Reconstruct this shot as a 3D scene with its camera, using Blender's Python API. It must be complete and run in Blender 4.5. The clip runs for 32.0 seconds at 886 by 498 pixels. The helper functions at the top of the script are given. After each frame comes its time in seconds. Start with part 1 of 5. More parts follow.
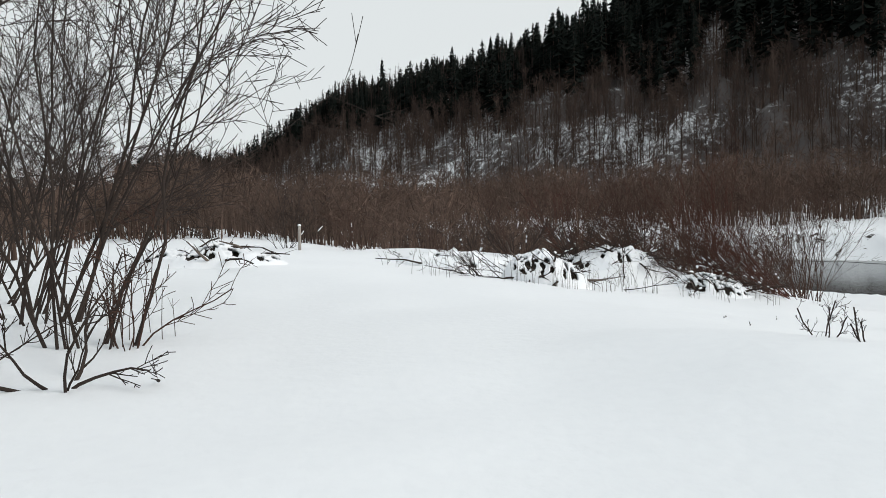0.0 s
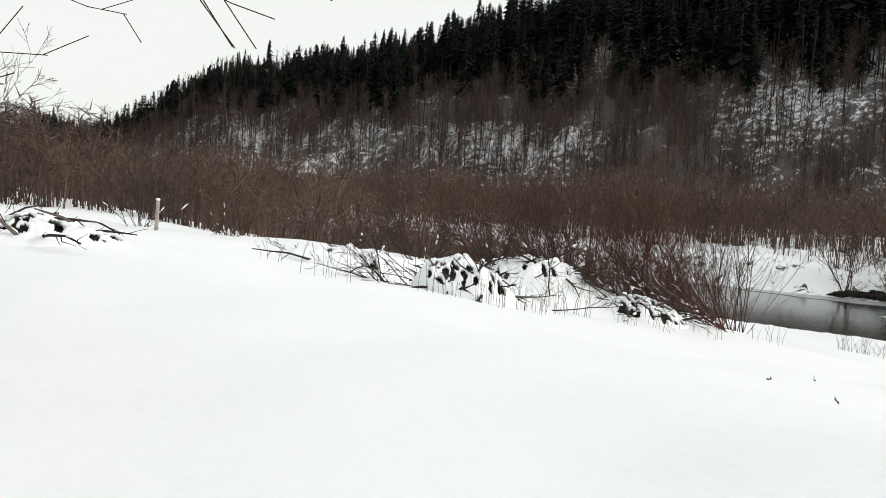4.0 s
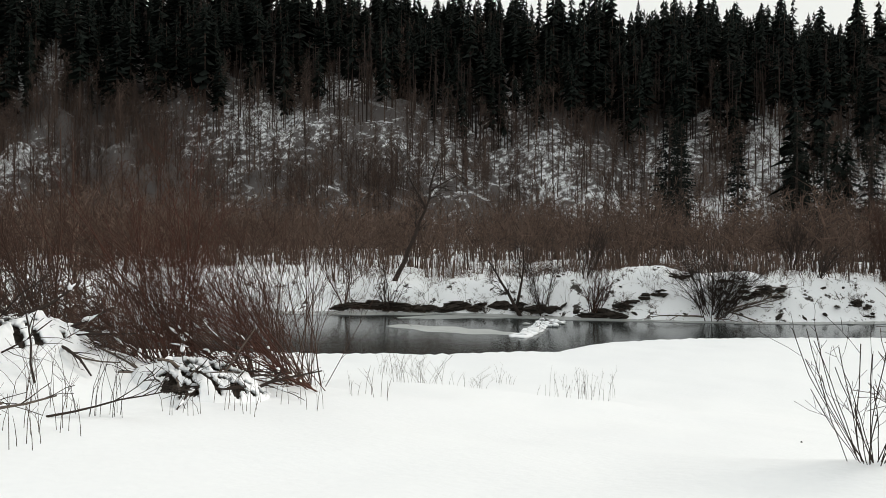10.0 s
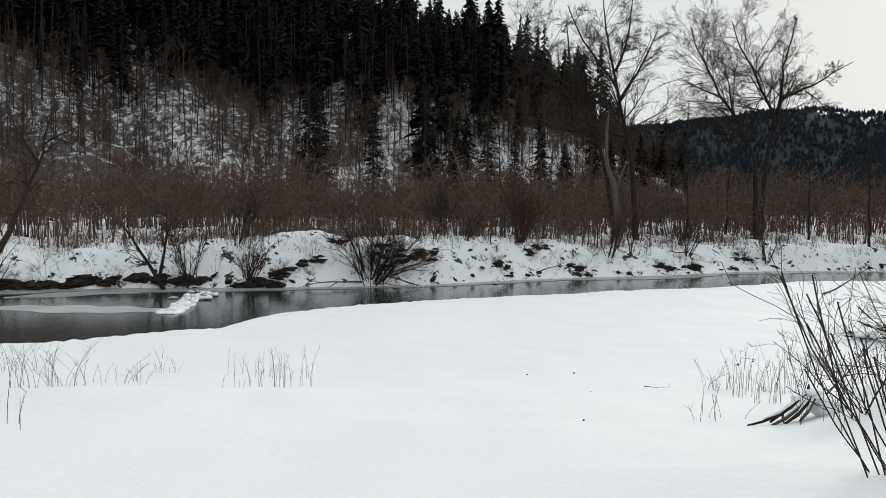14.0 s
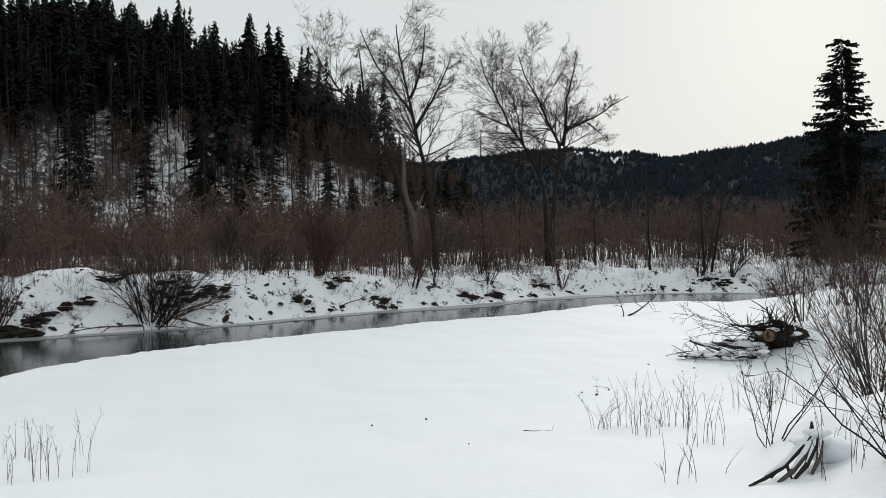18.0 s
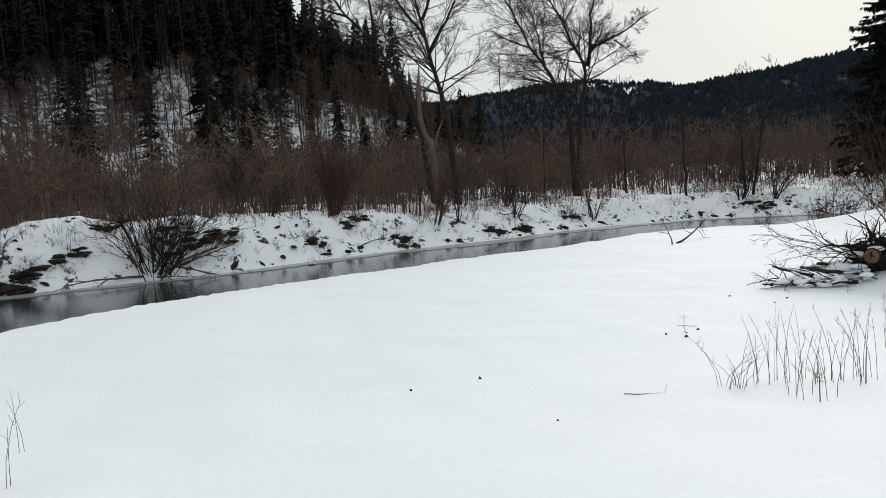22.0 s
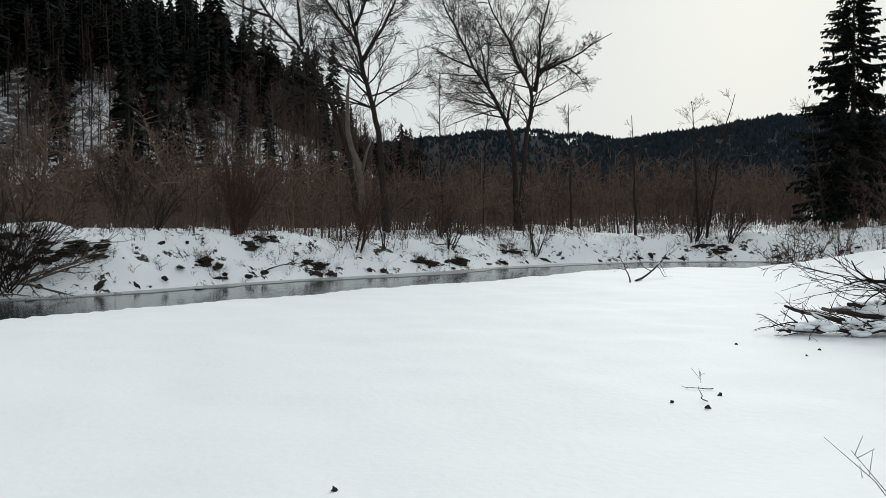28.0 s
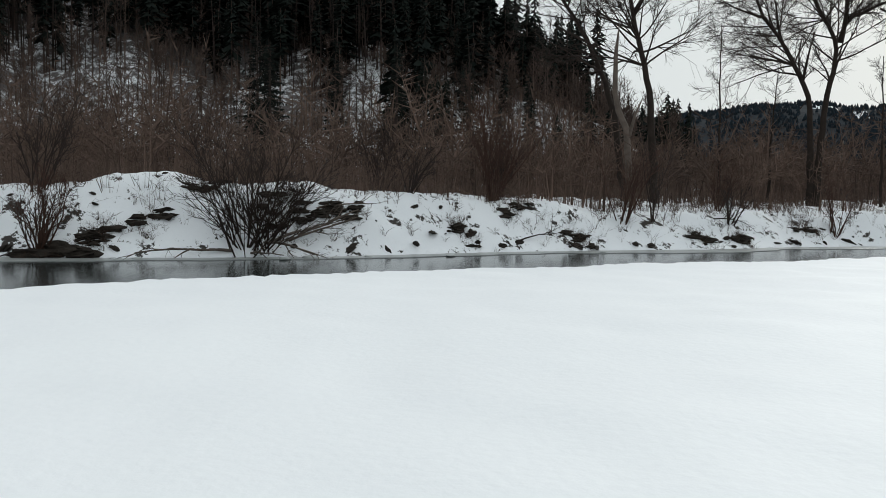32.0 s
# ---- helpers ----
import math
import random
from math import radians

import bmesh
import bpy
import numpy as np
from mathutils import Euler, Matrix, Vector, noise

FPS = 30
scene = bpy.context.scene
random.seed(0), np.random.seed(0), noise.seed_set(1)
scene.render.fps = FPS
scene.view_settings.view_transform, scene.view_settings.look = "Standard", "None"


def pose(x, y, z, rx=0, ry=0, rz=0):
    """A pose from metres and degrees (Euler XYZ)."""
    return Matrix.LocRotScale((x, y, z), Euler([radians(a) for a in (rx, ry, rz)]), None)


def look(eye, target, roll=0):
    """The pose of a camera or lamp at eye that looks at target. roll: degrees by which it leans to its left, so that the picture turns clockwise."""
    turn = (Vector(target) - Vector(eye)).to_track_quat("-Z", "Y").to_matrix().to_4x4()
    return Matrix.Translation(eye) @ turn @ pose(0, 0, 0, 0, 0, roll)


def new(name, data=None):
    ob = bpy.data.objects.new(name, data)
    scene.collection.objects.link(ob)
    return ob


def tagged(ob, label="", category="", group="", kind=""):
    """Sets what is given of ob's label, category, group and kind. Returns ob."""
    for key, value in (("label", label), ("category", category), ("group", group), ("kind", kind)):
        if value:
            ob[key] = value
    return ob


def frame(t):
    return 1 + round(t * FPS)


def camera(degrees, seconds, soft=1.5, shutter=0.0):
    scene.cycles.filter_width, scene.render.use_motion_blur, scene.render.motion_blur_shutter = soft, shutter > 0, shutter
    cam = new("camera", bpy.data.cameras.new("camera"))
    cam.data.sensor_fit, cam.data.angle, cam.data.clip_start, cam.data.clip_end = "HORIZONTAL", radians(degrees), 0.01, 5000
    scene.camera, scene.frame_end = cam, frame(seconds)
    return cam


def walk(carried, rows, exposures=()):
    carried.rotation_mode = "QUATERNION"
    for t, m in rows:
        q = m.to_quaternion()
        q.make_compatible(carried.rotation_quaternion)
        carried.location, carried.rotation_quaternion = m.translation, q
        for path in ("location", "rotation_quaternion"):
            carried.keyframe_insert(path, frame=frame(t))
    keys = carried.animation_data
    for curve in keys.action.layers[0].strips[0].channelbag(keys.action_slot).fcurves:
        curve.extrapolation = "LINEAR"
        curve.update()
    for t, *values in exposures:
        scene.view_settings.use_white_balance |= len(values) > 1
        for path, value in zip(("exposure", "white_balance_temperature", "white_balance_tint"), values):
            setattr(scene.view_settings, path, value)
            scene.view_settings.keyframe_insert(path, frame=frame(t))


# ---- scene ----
cam = camera(58.0, 32.0, soft=0.7)
PATH = [
    (0, (-0.000, -0.000, 1.540), (0.007, 9.981, 0.931), -1.95),
    (0.5, (-0.076, 0.389, 1.618), (0.381, 10.340, 0.740), -1.56),
    (1, (-0.113, 0.933, 1.606), (0.727, 10.859, 0.730), 0.92),
    (1.5, (-0.137, 1.446, 1.588), (0.645, 11.375, 0.689), 3.21),
    (2, (-0.198, 2.017, 1.619), (0.571, 11.948, 0.738), 3.76),
    (2.5, (-0.293, 2.562, 1.526), (0.691, 12.486, 0.786), 3.61),
    (4.5, (-0.604, 5.117, 1.291), (1.532, 14.869, 0.713), 3.36),
    (5, (-0.673, 5.819, 1.248), (2.305, 15.348, 0.678), 3.39),
    (5.5, (-0.634, 6.460, 1.191), (2.948, 15.773, 0.532), 3.39),
    (6, (-0.513, 7.130, 1.286), (3.436, 16.304, 0.798), 4.70),
    (6.5, (-0.376, 7.816, 1.239), (3.765, 16.910, 0.867), 4.82),
    (7, (-0.102, 8.421, 1.199), (4.566, 17.256, 0.802), 4.05),
    (7.5, (0.169, 9.041, 1.221), (5.256, 17.650, 1.095), 3.54),
    (8, (0.348, 9.757, 1.186), (5.764, 18.163, 1.067), 3.24),
    (8.5, (0.627, 10.430, 1.164), (6.415, 18.582, 0.974), 2.30),
    (9, (0.995, 11.052, 1.141), (7.235, 18.866, 1.196), 1.43),
    (9.5, (1.234, 11.698, 1.094), (7.856, 19.192, 1.114), 1.16),
    (10, (1.493, 12.350, 1.076), (8.637, 19.345, 0.934), 0.42),
    (10.5, (1.920, 12.958, 0.988), (9.398, 19.596, 0.868), 0.32),
    (11, (2.370, 13.582, 0.936), (10.271, 19.710, 0.785), -0.16),
    (11.5, (2.726, 14.156, 0.895), (11.059, 19.678, 0.636), -0.51),
    (12, (3.133, 14.578, 0.844), (11.785, 19.584, 0.576), -0.28),
    (12.5, (3.447, 15.020, 0.819), (12.366, 19.537, 0.636), 1.37),
    (13, (3.759, 15.494, 0.723), (12.960, 19.402, 0.463), 1.29),
    (13.5, (4.170, 15.933, 0.572), (13.545, 19.394, 0.193), 1.05),
    (14, (4.588, 16.354, 0.513), (14.070, 19.497, 0.040), 0.52),
    (14.5, (4.942, 16.832, 0.418), (14.560, 19.556, 0.138), 0.16),
    (15, (5.344, 17.182, 0.362), (15.087, 19.409, 0.007), -0.76),
    (15.5, (5.789, 17.456, 0.277), (15.626, 19.243, 0.043), -1.26),
    (17.5, (7.909, 18.408, 0.124), (17.872, 19.181, -0.236), -0.86),
    (18, (8.539, 18.692, -0.028), (18.527, 19.182, -0.045), -0.71),
    (18.5, (9.203, 18.864, -0.109), (19.196, 19.155, -0.360), -1.77),
    (19, (9.845, 19.004, -0.153), (19.821, 19.545, -0.565), -1.93),
    (19.5, (10.402, 19.267, -0.237), (20.327, 20.328, -0.837), -2.39),
    (20, (11.008, 19.501, -0.279), (20.874, 20.983, -0.970), -3.64),
    (20.5, (11.666, 19.571, -0.380), (21.517, 21.159, -1.030), -4.11),
    (21, (12.256, 19.603, -0.431), (22.092, 21.266, -1.135), -3.28),
    (21.5, (12.840, 19.691, -0.534), (22.704, 21.185, -1.214), -3.22),
    (22, (13.438, 19.679, -0.649), (23.385, 20.381, -1.399), -3.25),
    (22.5, (14.049, 19.620, -0.714), (24.013, 19.990, -1.474), -2.86),
    (23, (14.674, 19.649, -0.822), (24.647, 19.798, -1.548), -2.36),
    (23.5, (15.276, 19.657, -0.870), (25.257, 19.583, -1.482), -2.34),
    (24, (15.946, 19.582, -0.973), (25.931, 19.264, -1.428), -2.00),
    (24.5, (16.508, 19.568, -1.063), (26.494, 19.235, -1.476), -0.73),
    (25, (17.120, 19.603, -1.162), (27.110, 19.389, -1.547), -0.39),
    (25.5, (17.721, 19.553, -1.261), (27.711, 19.639, -1.700), -1.15),
    (27.5, (20.749, 19.205, -1.864), (30.745, 19.267, -2.147), -1.30),
    (28, (21.420, 19.179, -1.919), (31.417, 19.093, -2.172), -0.49),
    (28.5, (22.035, 19.162, -2.044), (32.029, 18.980, -1.732), 0.28),
    (29, (22.626, 19.105, -2.093), (32.612, 19.064, -1.566), 0.39),
    (29.5, (23.143, 19.024, -2.077), (33.134, 19.351, -1.802), 1.75),
    (30, (23.634, 19.123, -2.180), (33.580, 20.162, -2.205), 2.44),
    (30.5, (24.164, 19.303, -2.235), (34.047, 20.816, -2.466), 2.82),
    (31, (24.727, 19.549, -2.298), (34.525, 21.498, -2.742), 2.24),
    (31.5, (25.374, 19.832, -2.390), (35.037, 22.362, -2.868), 2.18),
    (32, (26.064, 20.111, -2.490), (35.578, 23.144, -3.033), 0.81),
]
EXPOSURES = [(0, 0.16, 6500, 10), (2, 0.26, 6600, 10), (4.5, 0.41, 6850, 10), (9.5, 0.36, 6900, 10), (11.5, 0.14, 6700, 10), (13, 0.11, 6600, 10), (15.5, 0.07, 6500, 9), (18, 0.02, 6450, 9), (21, 0.05, 6430, 9), (25, 0.0, 6420, 9), (28, 0.02, 6400, 8), (29, -0.1, 6400, 8), (31, 0.04, 6400, 8), (32, 0.06, 6400, 8)]
walk(cam, [(t, look(eye, target, roll)) for t, eye, target, roll in PATH], EXPOSURES)

# ---- light: a pale overcast sky with the low sun behind it ----
world = bpy.data.worlds.new("overcast")
scene.world = world
world.use_nodes = True
wn, wl = world.node_tree.nodes, world.node_tree.links
wn.clear()
w_out = wn.new("ShaderNodeOutputWorld")
w_sky = wn.new("ShaderNodeTexSky")
w_sky.sky_type, w_sky.sun_disc = "NISHITA", False
w_sky.sun_elevation, w_sky.sun_rotation = radians(19), radians(112)
w_sky.dust_density, w_sky.air_density = 4.0, 1.0
w_grey = wn.new("ShaderNodeBackground")
w_grey.inputs[0].default_value, w_grey.inputs[1].default_value = (0.905, 0.955, 0.965, 1), 0.73
w_blue = wn.new("ShaderNodeBackground")
w_blue.inputs[1].default_value = 0.003
w_mix = wn.new("ShaderNodeAddShader")
wl.new(w_sky.outputs[0], w_blue.inputs[0])
wl.new(w_grey.outputs[0], w_mix.inputs[0])
wl.new(w_blue.outputs[0], w_mix.inputs[1])
wl.new(w_mix.outputs[0], w_out.inputs[0])

sun = new("sun", bpy.data.lights.new("sun", "SUN"))
sun.data.energy, sun.data.angle, sun.data.color = 1.52, radians(24), (1.0, 0.96, 0.9)
sun.matrix_world = look((0, 0, 60), (-60 * math.sin(radians(112)), -60 * math.cos(radians(112)), 60 - 60 * math.tan(radians(24))))


# ---- materials ----
def material(name, colour, rough=0.8, dark=None, size=8.0, fine=60.0, bump_by=0.3, bump_far=0.02, metal=0.0, spread=0.25, gloss=0.5):
    """A surface with two scales of variation: blotches between two colours, and grain in its relief."""
    m = bpy.data.materials.new(name)
    m.use_nodes = True
    n, l = m.node_tree.nodes, m.node_tree.links
    p = n["Principled BSDF"]
    at = n.new("ShaderNodeNewGeometry")
    big, small = n.new("ShaderNodeTexNoise"), n.new("ShaderNodeTexNoise")
    big.inputs["Scale"].default_value, small.inputs["Scale"].default_value = 1 / size, fine
    big.inputs["Detail"].default_value, small.inputs["Detail"].default_value = 6, 4
    ramp = n.new("ShaderNodeValToRGB")
    ramp.color_ramp.elements[0].position, ramp.color_ramp.elements[1].position = 0.5 - spread, 0.5 + spread
    ramp.color_ramp.elements[0].color = (*(dark or [c * .6 for c in colour]), 1)
    ramp.color_ramp.elements[1].color = (*colour, 1)
    both = n.new("ShaderNodeMath")
    both.operation = "MULTIPLY_ADD"
    both.inputs[1].default_value, both.inputs[2].default_value = 0.35, 0.0
    add = n.new("ShaderNodeMath")
    add.operation = "MULTIPLY_ADD"
    add.inputs[1].default_value = 0.65
    relief = n.new("ShaderNodeBump")
    relief.inputs["Strength"].default_value, relief.inputs["Distance"].default_value = bump_by, bump_far
    for tex in (big, small):
        l.new(at.outputs["Position"], tex.inputs["Vector"])
    l.new(small.outputs["Fac"], both.inputs[0])
    l.new(big.outputs["Fac"], add.inputs[0])
    l.new(both.outputs[0], add.inputs[2])
    l.new(add.outputs[0], ramp.inputs[0])
    l.new(ramp.outputs[0], p.inputs["Base Color"])
    l.new(small.outputs["Fac"], relief.inputs["Height"])
    l.new(relief.outputs[0], p.inputs["Normal"])
    p.inputs["Roughness"].default_value, p.inputs["Metallic"].default_value = rough, metal
    p.inputs["Specular IOR Level"].default_value = gloss
    return m


def island_tint(m, amount=0.5):
    """Lets each separate piece of a joined mesh differ in brightness."""
    n, l = m.node_tree.nodes, m.node_tree.links
    p = n["Principled BSDF"]
    source = p.inputs["Base Color"].links[0].from_socket
    geo = n.new("ShaderNodeNewGeometry")
    scale = n.new("ShaderNodeMapRange")
    scale.inputs["To Min"].default_value, scale.inputs["To Max"].default_value = 1 - amount, 1 + amount
    hsv = n.new("ShaderNodeHueSaturation")
    l.new(geo.outputs["Random Per Island"], scale.inputs["Value"])
    l.new(scale.outputs[0], hsv.inputs["Value"])
    l.new(source, hsv.inputs["Color"])
    l.new(hsv.outputs[0], p.inputs["Base Color"])
    return m


def snow_material(name, litter, colour=(0.055, 0.037, 0.03), low=0.41, high=0.53, size=0.9, drift=0.0):
    """Snow, with leaf litter and grass showing through where the ground is steep."""
    m = material(name, (0.86, 0.885, 0.91), 0.75, (0.80, 0.825, 0.86), size=5.0, fine=7.0, bump_by=0.18, bump_far=0.05)
    n, l = m.node_tree.nodes, m.node_tree.links
    p = n["Principled BSDF"]
    p.inputs["Subsurface Weight"].default_value = 0.0
    source = p.inputs["Base Color"].links[0].from_socket
    geo = n.new("ShaderNodeNewGeometry")
    up = n.new("ShaderNodeSeparateXYZ")
    l.new(geo.outputs["True Normal"], up.inputs[0])
    slope = n.new("ShaderNodeMapRange")
    slope.inputs["From Min"].default_value, slope.inputs["From Max"].default_value = 0.995, 0.90
    slope.inputs["To Min"].default_value, slope.inputs["To Max"].default_value = 0.0, litter
    l.new(up.outputs["Z"], slope.inputs["Value"])
    specks = n.new("ShaderNodeTexNoise")
    specks.inputs["Scale"].default_value, specks.inputs["Detail"].default_value, specks.inputs["Roughness"].default_value = size, 9, 0.72
    l.new(geo.outputs["Position"], specks.inputs["Vector"])
    cut = n.new("ShaderNodeMapRange")
    cut.inputs["From Min"].default_value, cut.inputs["From Max"].default_value = low, high
    broad = n.new("ShaderNodeTexNoise")
    broad.inputs["Scale"].default_value, broad.inputs["Detail"].default_value = 1 / 38, 3
    l.new(geo.outputs["Position"], broad.inputs["Vector"])
    sway = n.new("ShaderNodeMath")
    sway.operation = "MULTIPLY_ADD"
    sway.inputs[1].default_value = drift
    l.new(broad.outputs["Fac"], sway.inputs[0])
    l.new(specks.outputs["Fac"], sway.inputs[2])
    l.new(sway.outputs[0], cut.inputs["Value"])
    part_of = n.new("ShaderNodeMath")
    part_of.operation = "MULTIPLY"
    l.new(cut.outputs[0], part_of.inputs[0])
    l.new(slope.outputs[0], part_of.inputs[1])
    mix = n.new("ShaderNodeMix")
    mix.data_type = "RGBA"
    mix.inputs["B"].default_value = (*colour, 1)
    l.new(part_of.outputs[0], mix.inputs["Factor"])
    l.new(source, mix.inputs["A"])
    l.new(mix.outputs["Result"], p.inputs["Base Color"])
    return m


M_SNOW = snow_material("snow", 0.05)
M_HILL = snow_material("hillside_snow", 0.95, (0.045, 0.033, 0.029), .755, .87, .6, .8)
M_BANK = snow_material("bank_snow", 1.0, (0.03, 0.024, 0.02), .585, .60, .8)
# Wooded ridge ground; distance haze is mixed into its blue-grey colours.
M_WOODED = material("hazed_ridge", (0.05, 0.056, 0.064), 0.9, (0.018, 0.023, 0.028), gloss=0.12, size=28.0, fine=.12, bump_by=0.5, bump_far=2.0)
M_CAP = material("snow_cap", (0.87, 0.89, 0.915), 0.8, (0.80, 0.83, 0.87), size=.5, fine=14, bump_by=0.3)
M_BARK = material("dark_bark", (0.055, 0.042, 0.036), 0.9, (0.022, 0.017, 0.015), gloss=0.12, size=0.5, fine=40, bump_by=0.6)
M_WILLOW = material("willow_bark", (0.04, 0.031, 0.026), 0.9, (0.018, 0.014, 0.012), gloss=0.12, size=0.8, fine=25, bump_by=0.6)
M_TWIG = material("brown_twigs", (0.085, 0.048, 0.036), 0.85, (0.04, 0.024, 0.019), gloss=0.12, size=0.7, fine=30)
M_RED = material("reddish_twigs", (0.10, 0.042, 0.03), 0.85, (0.045, 0.022, 0.017), gloss=0.12, size=0.7, fine=30)
M_BRUSH = island_tint(material("scrub_twigs", (0.152, 0.103, 0.081), 0.9, (0.052, 0.038, 0.032), gloss=0.12, size=9.0, fine=4), 0.45)
M_TRUNKS = island_tint(material("wood_trunks", (0.1, 0.07, 0.058), 0.9, (0.034, 0.025, 0.021), gloss=0.12, size=7.0, fine=10), 0.4)
M_POLE = island_tint(material("pole_bark", (0.05, 0.036, 0.031), 0.9, (0.02, 0.016, 0.015), gloss=0.08, size=7.0, fine=10), 0.35)
M_NEEDLE = island_tint(material("spruce_needles", (0.016, 0.021, 0.017), 0.95, (0.006, 0.008, 0.008), gloss=0.04, size=9.0, fine=5), 0.3)
# Bluer than the near needles: the haze of distance is in the colour.
M_FARWOOD = island_tint(material("hazed_needles", (0.022, 0.032, 0.042), 0.9, (0.010, 0.016, 0.022), gloss=0.12, size=20.0, fine=2), 0.35)
M_STALK = material("dry_stalks", (0.09, 0.058, 0.04), 0.85, (0.035, 0.024, 0.019), gloss=0.12, size=0.4, fine=50)
# Wet soil of the banks; also colours the shade sheet inside brush heaps.
M_SOIL_SHADE = material("wet_soil_and_shade", (0.05, 0.041, 0.034), 0.9, (0.016, 0.014, 0.012), gloss=0.12, size=0.6, fine=12, bump_by=0.8, bump_far=0.05)
M_LOG = material("weathered_wood", (0.16, 0.125, 0.10), 0.85, (0.05, 0.04, 0.034), size=0.4, fine=30, bump_by=0.5)
M_CUT = material("sawn_wood", (0.2, 0.115, 0.065), 0.8, (0.11, 0.065, 0.04), size=0.2, fine=40)
M_POST = material("grey_post", (0.42, 0.39, 0.36), 0.85, (0.2, 0.18, 0.16), size=0.3, fine=30)
M_ROOT = material("root_wood", (0.03, 0.023, 0.019), 0.95, (0.012, 0.01, 0.009), gloss=0.08, size=0.3, fine=22, bump_by=0.8, bump_far=0.03)


def water_material():
    m = material("cold_water", (0.03, 0.037, 0.036), 0.14, (0.012, 0.016, 0.016), size=7.0, fine=2.2, bump_by=0.1, bump_far=0.03)
    m.node_tree.nodes["Principled BSDF"].inputs["IOR"].default_value = 1.33
    return m


M_WATER = water_material()
M_ICE = material("grey_ice", (0.42, 0.435, 0.43), 0.34, (0.17, 0.185, 0.185), size=3.0, fine=1.6, bump_by=0.1, spread=.2)
M_ICEPALE = material("pale_ice", (0.56, 0.58, 0.58), 0.4, (0.30, 0.325, 0.325), size=2.2, fine=2.0, bump_by=0.12)


# ---- the lie of the land (metres, water at WATER) ----
WATER = -4.95
NEAR_EDGE = [(-11.4, 88.6), (10.5, 64.6), (20.5, 50.6), (25.3, 44.9), (29.8, 40.3), (34.8, 37.1), (40.1, 36.9), (44.6, 34.8), (49.2, 31.5), (54.1, 26.6), (58.6, 22.1), (65.2, 15.0), (71.3, 10.2), (75.1, 3.5), (74.5, -3.8), (70.0, -13.0), (59.0, -25.0), (39.0, -41.0), (0.0, -69.0)]
FAR_EDGE = [(0, 110), (28, 78), (40, 65), (44, 61), (49, 54.5), (53, 46.5), (56, 41), (60, 36), (66.5, 31), (72, 25.5), (77, 19.5),
            (83, 14.5), (88, 9), (91, 1), (90, -9), (84, -22), (72, -36), (50, -54), (0, -90)]
HILL_FOOT = [(-420, 540), (-150, 400), (0, 262), (70, 190), (120, 140), (150, 100), (168, 66), (178, 36), (215, 18), (320, 26), (700, 90), (900, 700), (200, 1300), (-600, 1200)]


def sstep(a, b, v):
    u = np.clip((v - a) / (b - a), 0, 1)
    return u * u * (3 - 2 * u)


def line_distance(x, y, line, closed=False):
    best = np.full(np.shape(x), 1e9)
    pts = list(line) + ([line[0]] if closed else [])
    for (ax, ay), (bx, by) in zip(pts, pts[1:]):
        dx, dy = bx - ax, by - ay
        u = np.clip(((x - ax) * dx + (y - ay) * dy) / (dx * dx + dy * dy), 0, 1)
        best = np.minimum(best, np.hypot(x - ax - u * dx, y - ay - u * dy))
    return best


def inside(x, y, ring):
    odd = np.zeros(np.shape(x), bool)
    for (ax, ay), (bx, by) in zip(ring, ring[1:] + ring[:1]):
        if ay == by:
            continue
        odd ^= ((ay > y) != (by > y)) & (x < (bx - ax) * (y - ay) / (by - ay) + ax)
    return odd


def ripple(x, y, size, seed):
    """Smooth unevenness between -1 and 1, of about that wavelength."""
    a, b = x / size * 2 * np.pi, y / size * 2 * np.pi
    s = seed * 1.7
    return (np.sin(a + 1.3 * np.sin(.61 * b + s) + s) * np.cos(b * .83 + 1.1 * np.sin(.77 * a + 2 * s))
            + .5 * np.sin(1.93 * a - 1.37 * b + 3 * s) * np.cos(1.71 * b + .9 * a + s)) / 1.5


def bump(x, y, cx, cy, rx, ry, turn=0.0):
    c, s = np.cos(turn), np.sin(turn)
    u, v = ((x - cx) * c + (y - cy) * s) / rx, (-(x - cx) * s + (y - cy) * c) / ry
    return np.exp(-(u * u + v * v))


